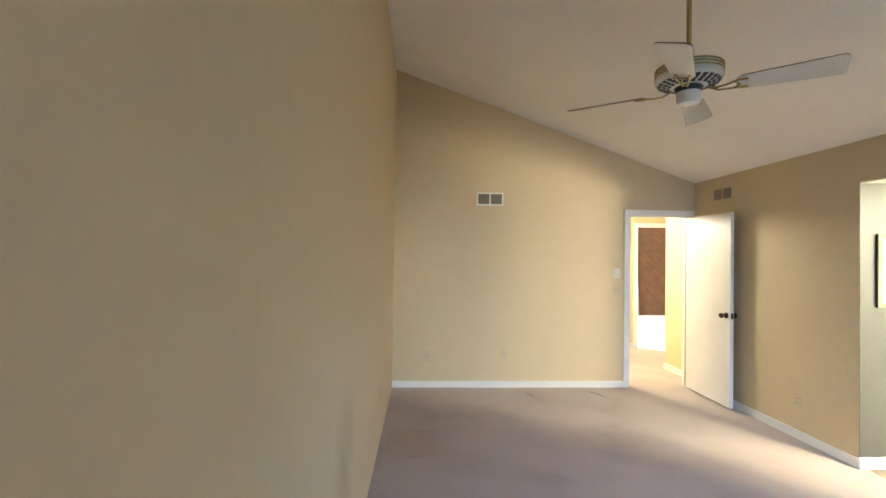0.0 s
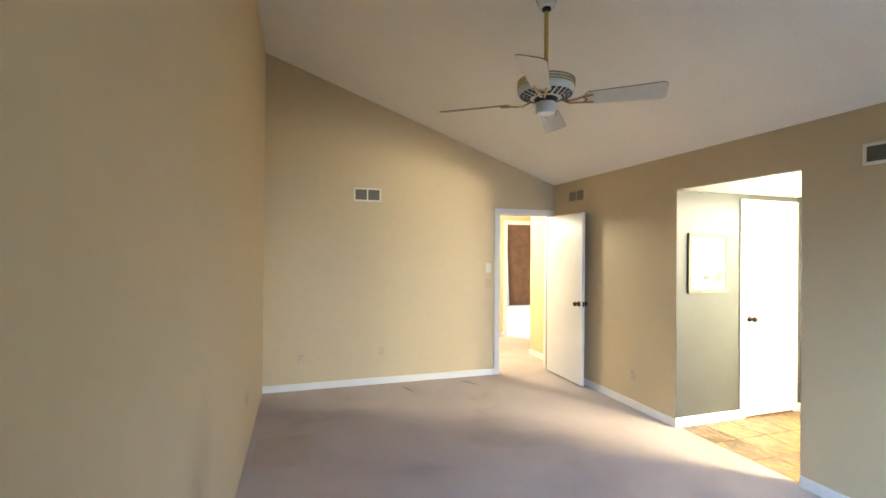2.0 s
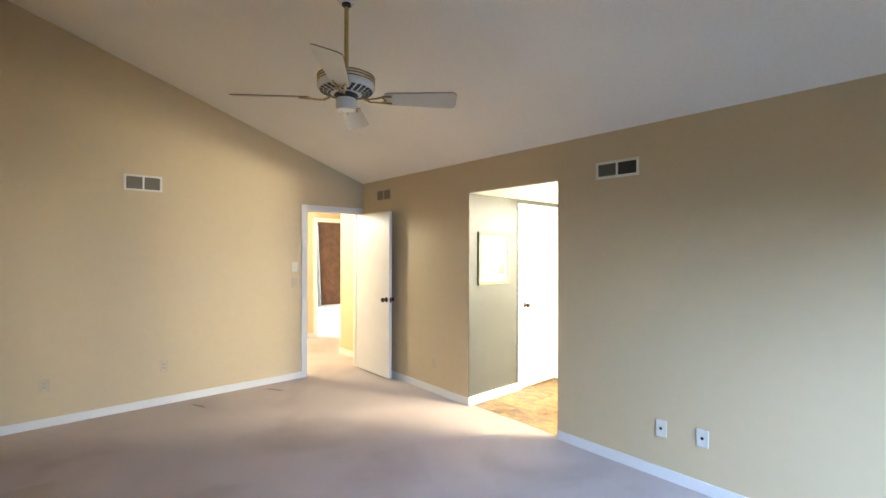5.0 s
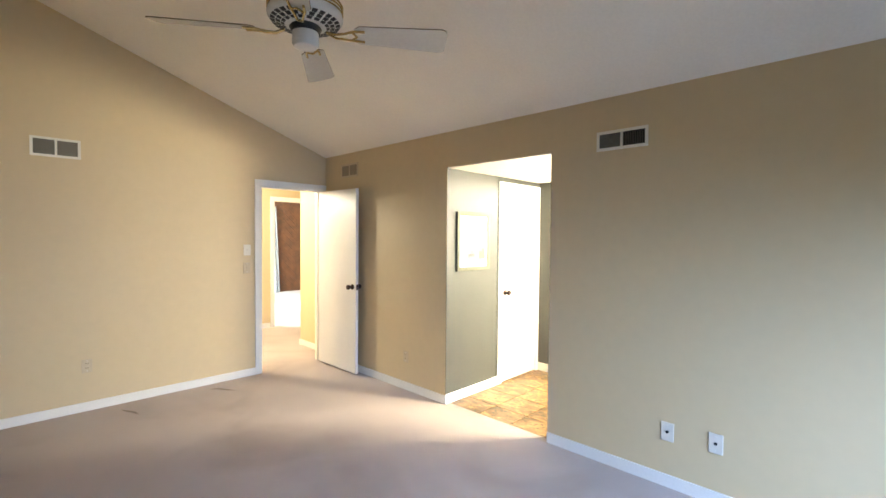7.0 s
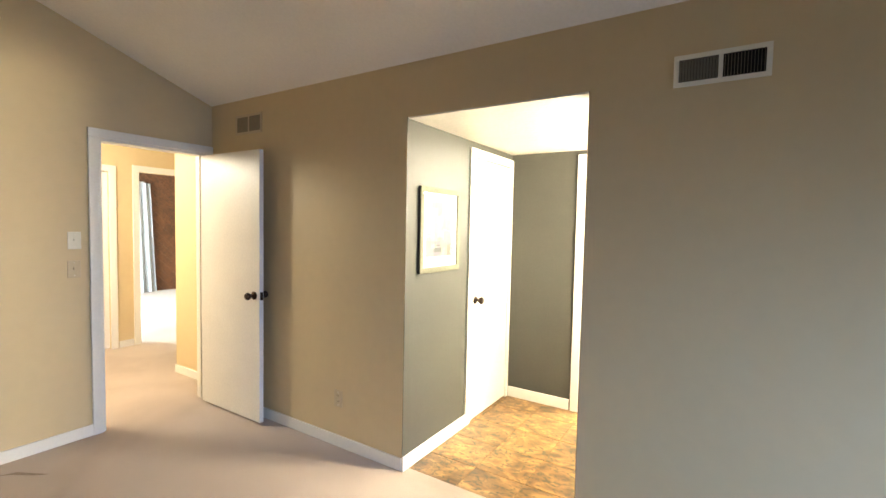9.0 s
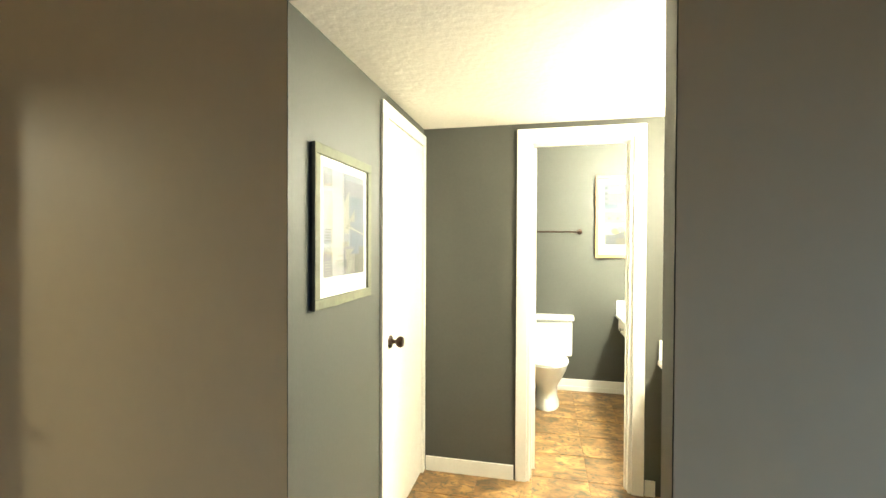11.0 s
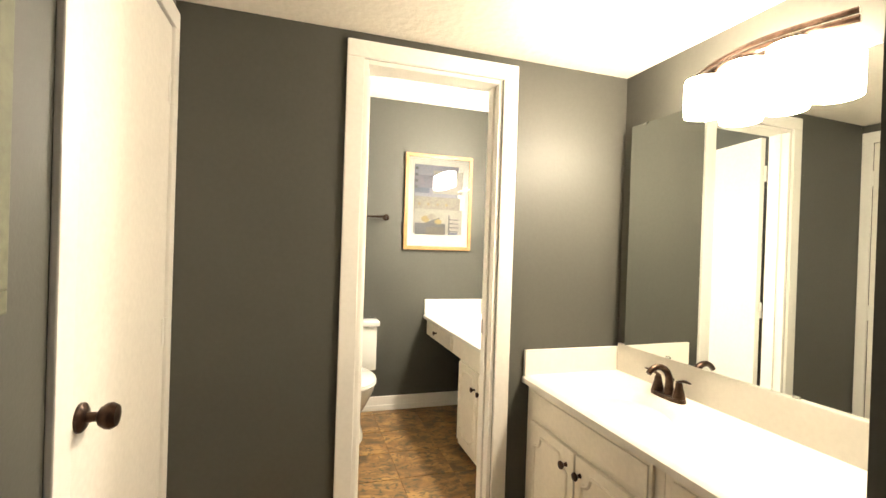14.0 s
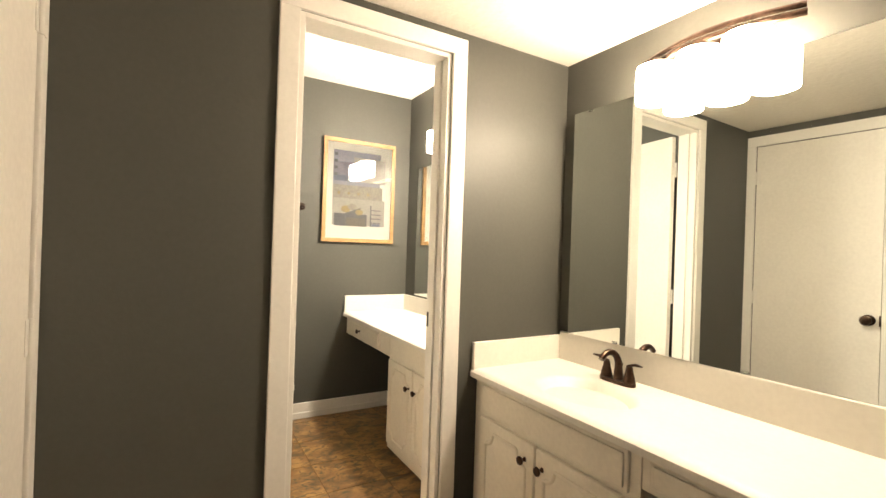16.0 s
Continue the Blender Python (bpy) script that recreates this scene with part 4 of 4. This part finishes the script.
for i in range(6):
    harbour += [("ink_sail", 0.54 + 0.06 * i, 0.505 - 0.009 * i, 0.66 + 0.045 * i, 0.514 - 0.009 * i), ("ink_grey", 0.10, 0.38 + 0.02 * i, 0.21, 0.388 + 0.02 * i), ("ink_sail", 0.50 + 0.012 * i, 0.15 + 0.018 * i, 0.60 + 0.006 * i, 0.158 + 0.018 * i), ("ink_sail", 0.09, 0.15 + 0.02 * i, 0.30 - 0.02 * i, 0.157 + 0.02 * i), ("ink_cream", 0.10, 0.285 + 0.012 * i, 0.24, 0.290 + 0.012 * i)]
picture("framed_picture", "grey-green framed pastel harbour print in a white mat", pose(3.36, BN - 0.001, 1.487), 0.48, 0.553, 0.036, "frame_grey", "black", harbour)

terrace = [("ink_sky", 0.09, 0.55, 0.82, 0.92), ("ink_mauve", 0.09, 0.66, 0.45, 0.80), ("ink_sea", 0.10, 0.60, 0.34, 0.66), ("ink_sail", 0.40, 0.60, 0.90, 0.86), ("ink_cream", 0.09, 0.42, 0.86, 0.56), ("ink_sail", 0.09, 0.14, 0.90, 0.42),
           ("/ink_grey", 0.12, 0.22, 0.52, 0.33), ("ink_grey", 0.12, 0.13, 0.62, 0.26), ("ink_brown", 0.30, 0.13, 0.60, 0.22), ("oink_gold", 0.22, 0.27, 0.36, 0.345), ("oink_gold", 0.44, 0.25, 0.56, 0.31), ("oink_cream", 0.32, 0.30, 0.46, 0.37)]
for i in range(4):
    terrace += [("oink_cream", 0.12 + 0.16 * i, 0.45 + 0.02 * (i % 2), 0.22 + 0.16 * i, 0.52), ("oink_gold", 0.16 + 0.15 * i, 0.46, 0.20 + 0.15 * i, 0.49), ("ink_grey", 0.68, 0.17 + 0.045 * i, 0.84, 0.18 + 0.045 * i), ("ink_grey", 0.10, 0.86 - 0.07 * i, 0.15, 0.89 - 0.07 * i)]
terrace += [("ink_grey", 0.67, 0.13, 0.69, 0.36), ("ink_sea", 0.69, 0.135, 0.83, 0.165)]
picture("framed_picture", "light oak framed terrace print in a wide white mat", pose(TE - 0.001, 1.625, 1.695, 0, 0, -90), 0.58, 0.787, 0.030, "oak", "oak", terrace)

# ---- toilet room ----


def towel_bar():
    t = thing("towel_bar", "dark bronze towel bar on the grey wall", "towel bar")
    y0, y1, x, z = 2.06, 2.66, TE - 0.065, 1.55
    part("bar", lathe([(0.008, y0), (0.008, y1)], (x, 0, z), "y", 12), "bronze", t, smooth=True)
    for y in (y0, y1):
        part("post", lathe([(0.026, TE), (0.026, TE - 0.008), (0.018, TE - 0.014), (0.010, TE - 0.022), (0.010, x - 0.012), (0.006, x - 0.016)], (0, y, z), "x", 20), "bronze", t, smooth=True)
    return t


towel_bar()


def toilet():
    t = thing("toilet", "white porcelain toilet with its lid down", "toilet", at=(TE, 2.365, 0))
    part("tank", boxes(((-0.205, -0.235, 0.375), (-0.02, 0.235, 0.715)), bevel=0.025), "china", t, smooth=True)
    part("tank_lid", boxes(((-0.222, -0.250, 0.712), (-0.012, 0.250, 0.752)), bevel=0.012), "china", t, smooth=True)
    part("flush_lever", tube([(-0.205, 0.17, 0.66), (-0.222, 0.17, 0.66), (-0.226, 0.11, 0.655)], 0.006, 8), "china", t, smooth=True)

    def oval(z, xc, ra, rb, n=32):
        return [(xc + ra * math.cos(2 * math.pi * k / n), rb * math.sin(2 * math.pi * k / n), z) for k in range(n)]

    def loft(rings):
        bm = bmesh.new()
        rs = [[bm.verts.new(p) for p in r] for r in rings]
        for r0, r1 in zip(rs, rs[1:]):
            n = len(r0)
            for k in range(n):
                bm.faces.new((r0[k], r0[(k + 1) % n], r1[(k + 1) % n], r1[k]))
        bm.faces.new(rs[0][::-1])
        bm.faces.new(rs[-1])
        bmesh.ops.recalc_face_normals(bm, faces=bm.faces)
        return bm
    part("bowl", loft([oval(0.0, -0.40, 0.235, 0.115), oval(0.03, -0.40, 0.232, 0.112), oval(0.09, -0.39, 0.20, 0.095), oval(0.18, -0.40, 0.20, 0.10), oval(0.27, -0.43, 0.235, 0.145), oval(0.34, -0.45, 0.255, 0.175), oval(0.385, -0.455, 0.262, 0.185)]), "china", t, smooth=True)
    part("bowl_shelf", boxes(((-0.26, -0.12, 0.20), (-0.03, 0.12, 0.385)), bevel=0.03), "china", t, smooth=True)
    part("seat", loft([oval(0.386, -0.455, 0.262, 0.186), oval(0.392, -0.455, 0.268, 0.191), oval(0.404, -0.455, 0.266, 0.189)]), "china", t, smooth=True)
    part("lid", loft([oval(0.406, -0.450, 0.262, 0.187), oval(0.414, -0.450, 0.262, 0.187), oval(0.424, -0.450, 0.245, 0.172)]), "china", t, smooth=True)
    return t


toilet()
TF = 1.69
v = thing("dressing_cabinet", "cream painted base cabinet with two scooped panel doors", "cabinet", "bathroom cabinets")
part("body", boxes(((BE2 + 0.004, TS + 0.004, 0.06), (5.505, TF, 0.737)), ((BE2 + 0.004, TS + 0.05, 0.0), (5.49, TF - 0.06, 0.06)), bevel=0.002), "cab", v)
cabinet_door(v, 5.160, 5.485, 0.10, 0.60, TF, 5.20, 0.50)
cabinet_door(v, 4.82, 5.150, 0.10, 0.60, TF, 5.11, 0.50)
for z in (0.17, 0.53):
    part("hinge", lathe([(0.006, -0.025), (0.006, 0.025)], (5.491, TF + 0.008, z), "z", 10), "cab", v, "painted-over hinge")
v = thing("dressing_side_unit", "cream painted drawer unit over the knee space", "cabinet", "bathroom cabinets")
part("body", boxes(((5.508, TS + 0.004, 0.605), (TE - 0.004, TF, 0.737)), bevel=0.002), "cab", v)
drawer_front(v, 5.66, 6.28, 0.622, 0.727, TF, (6.0, 0.675))
counter_top("dressing_counter", "white cultured marble dressing counter", BE2 + 0.004, TE - 0.002, TS + 0.003, 1.722, 0.77, None,
            (((BE2 + 0.004, TS + 0.002, 0.766), (TE - 0.022, TS + 0.021, 0.892)), ((TE - 0.021, TS + 0.002, 0.768), (TE - 0.002, 1.717, 0.892))))
m2 = solid("wall_mirror", boxes(((BE2 + 0.06, TS + 0.001, 0.905), (6.16, TS + 0.006, 1.90))), "mirror", "frameless wall mirror above the dressing counter", "mirror")

# ---- panelled room ----


def curtain():
    c = thing("curtain", "white sheer curtain hanging beside the bright window", "curtain", at=(5.2, 11.7, 0))
    bm = bmesh.new()
    n = 60
    top, low = [], []
    for i in range(n + 1):
        u = i / n
        y = 0.03 * math.sin(u * 2 * math.pi * 6.5) + 0.008 * math.sin(u * 41)
        top.append(bm.verts.new((-0.65 + 0.90 * u, y, 2.27)))
        low.append(bm.verts.new((-0.65 + 1.0 * u, y * 1.4, 0.002)))
    for i in range(n):
        bm.faces.new((low[i], low[i + 1], top[i + 1], top[i]))
    bmesh.ops.solidify(bm, geom=bm.faces[:], thickness=0.003)
    part("cloth", bm, "cloth", c, smooth=True)
    part("rod", lathe([(0.011, -0.8), (0.011, 0.13)], (0, 0, 2.285), "x", 10), "white", c, smooth=True)
    return c


curtain()
w2 = structure("window_2", boxes(((4.2, 11.84, 0.25), (4.25, 11.9, 2.25)), ((5.25, 11.84, 0.25), (5.30, 11.9, 2.25)), ((4.25, 11.84, 0.25), (5.25, 11.9, 0.3)), ((4.25, 11.84, 2.2), (5.25, 11.9, 2.25))), "white", "white framed window behind the curtain", "window")
p = part("pane", boxes(((4.25, 11.868, 0.3), (5.25, 11.874, 2.2))), "glass", w2)
p.visible_shadow = False

# unseen window, added to hold the daylight lamp on this side
w3 = structure("window_3", boxes(((2.115, 8.8, 0.4), (2.155, 8.85, 2.2)), ((2.115, 10.35, 0.4), (2.155, 10.4, 2.2)), ((2.115, 8.85, 0.4), (2.155, 10.35, 0.45)), ((2.115, 8.85, 2.15), (2.155, 10.35, 2.2))), "white", "unseen white framed side window added to the panelled room", "window")
p = part("pane", boxes(((2.130, 8.85, 0.45), (2.136, 10.35, 2.15))), "glass", w3)
p.visible_shadow = False


def diagonal_boards():
    """Boards at 45 degrees over the panelled wall, clipped to its rectangle, each with its own joint."""
    x0, x1, z0, z1, pitch = 5.30, 8.2, 0.0, 2.6, 0.135
    k = -int((z1 - z0) / pitch / 1.41) - 2
    step = pitch * math.sqrt(2)
    c = x0 - z1
    while c < x1 + z1:
        lo, hi = c + 0.003, c + step - 0.003
        # region lo < x + z - 2 * z0 ... boards fall from upper left to lower right
        poly = [(x0, z0), (x1, z0), (x1, z1), (x0, z1)]
        for lim, sgn in ((lo, 1), (hi, -1)):
            out = []
            for i in range(len(poly)):
                a, b = poly[i], poly[(i + 1) % len(poly)]
                fa, fb = sgn * (a[0] + a[1] - lim), sgn * (b[0] + b[1] - lim)
                if fa >= 0:
                    out.append(a)
                if fa * fb < 0:
                    s = fa / (fa - fb)
                    out.append((a[0] + s * (b[0] - a[0]), a[1] + s * (b[1] - a[1])))
            poly = out
            if len(poly) < 3:
                break
        if len(poly) >= 3:
            b = prism(poly, 0, 0.014)
            bmesh.ops.transform(b, matrix=Matrix(((1, 0, 0, 0), (0, 0, -1, 11.819), (0, 1, 0, 0), (0, 0, 0, 1))), verts=b.verts)
            part("board", b, "plank", den)
        c += step


diagonal_boards()
# unseen bulb and fixture, added to light the hall and the open door
bulb("added_hall_bulb", (1.75, 6.5, 2.25), 80, (1.0, 0.92, 0.78), 0.16)
hl = thing("added_hall_light", "unseen brass ceiling light added to brighten the hall", "ceiling lamp", at=(1.75, 6.5, 2.45))
part("base", lathe([(0.10, 0.0), (0.10, -0.02), (0.05, -0.022)], (0, 0, 0)), "brass", hl, smooth=True)

# ---- bathroom floor tiles ----
tile_mesh = {}


def tiles():
    s, g = 0.328, 0.002
    x_first, y_first = 5.26 - 7 * s, 1.14
    for i in range(11):
        for j in range(8):
            x0, x1 = x_first + i * s + g / 2, x_first + (i + 1) * s - g / 2
            y0, y1 = y_first + j * s + g / 2, y_first + (j + 1) * s - g / 2
            x0, x1, y0, y1 = max(x0, EAST + 0.05), min(x1, TE - 0.001), max(y0, TS), min(y1, BN)
            if x1 - x0 < 0.02 or y1 - y0 < 0.02:
                continue
            key = (round(x1 - x0, 4), round(y1 - y0, 4))
            if key not in tile_mesh:
                bm = bmesh.new()
                w, h = key
                a = [bm.verts.new(p) for p in ((0, 0, -0.004), (w, 0, -0.004), (w, h, -0.004), (0, h, -0.004))]
                e = 0.002
                b = [bm.verts.new(p) for p in ((e, e, 0), (w - e, e, 0), (w - e, h - e, 0), (e, h - e, 0))]
                bm.faces.new(b)
                for k in range(4):
                    bm.faces.new((a[k], a[(k + 1) % 4], b[(k + 1) % 4], b[k]))
                bmesh.ops.recalc_face_normals(bm, faces=bm.faces)
                tile_mesh[key] = mesh_of("tile", bm, "slate")
            ob = new("tile", tile_mesh[key])
            ob.location = (x0, y0, 0.0005)
            ob.parent = bath_floor


tiles()
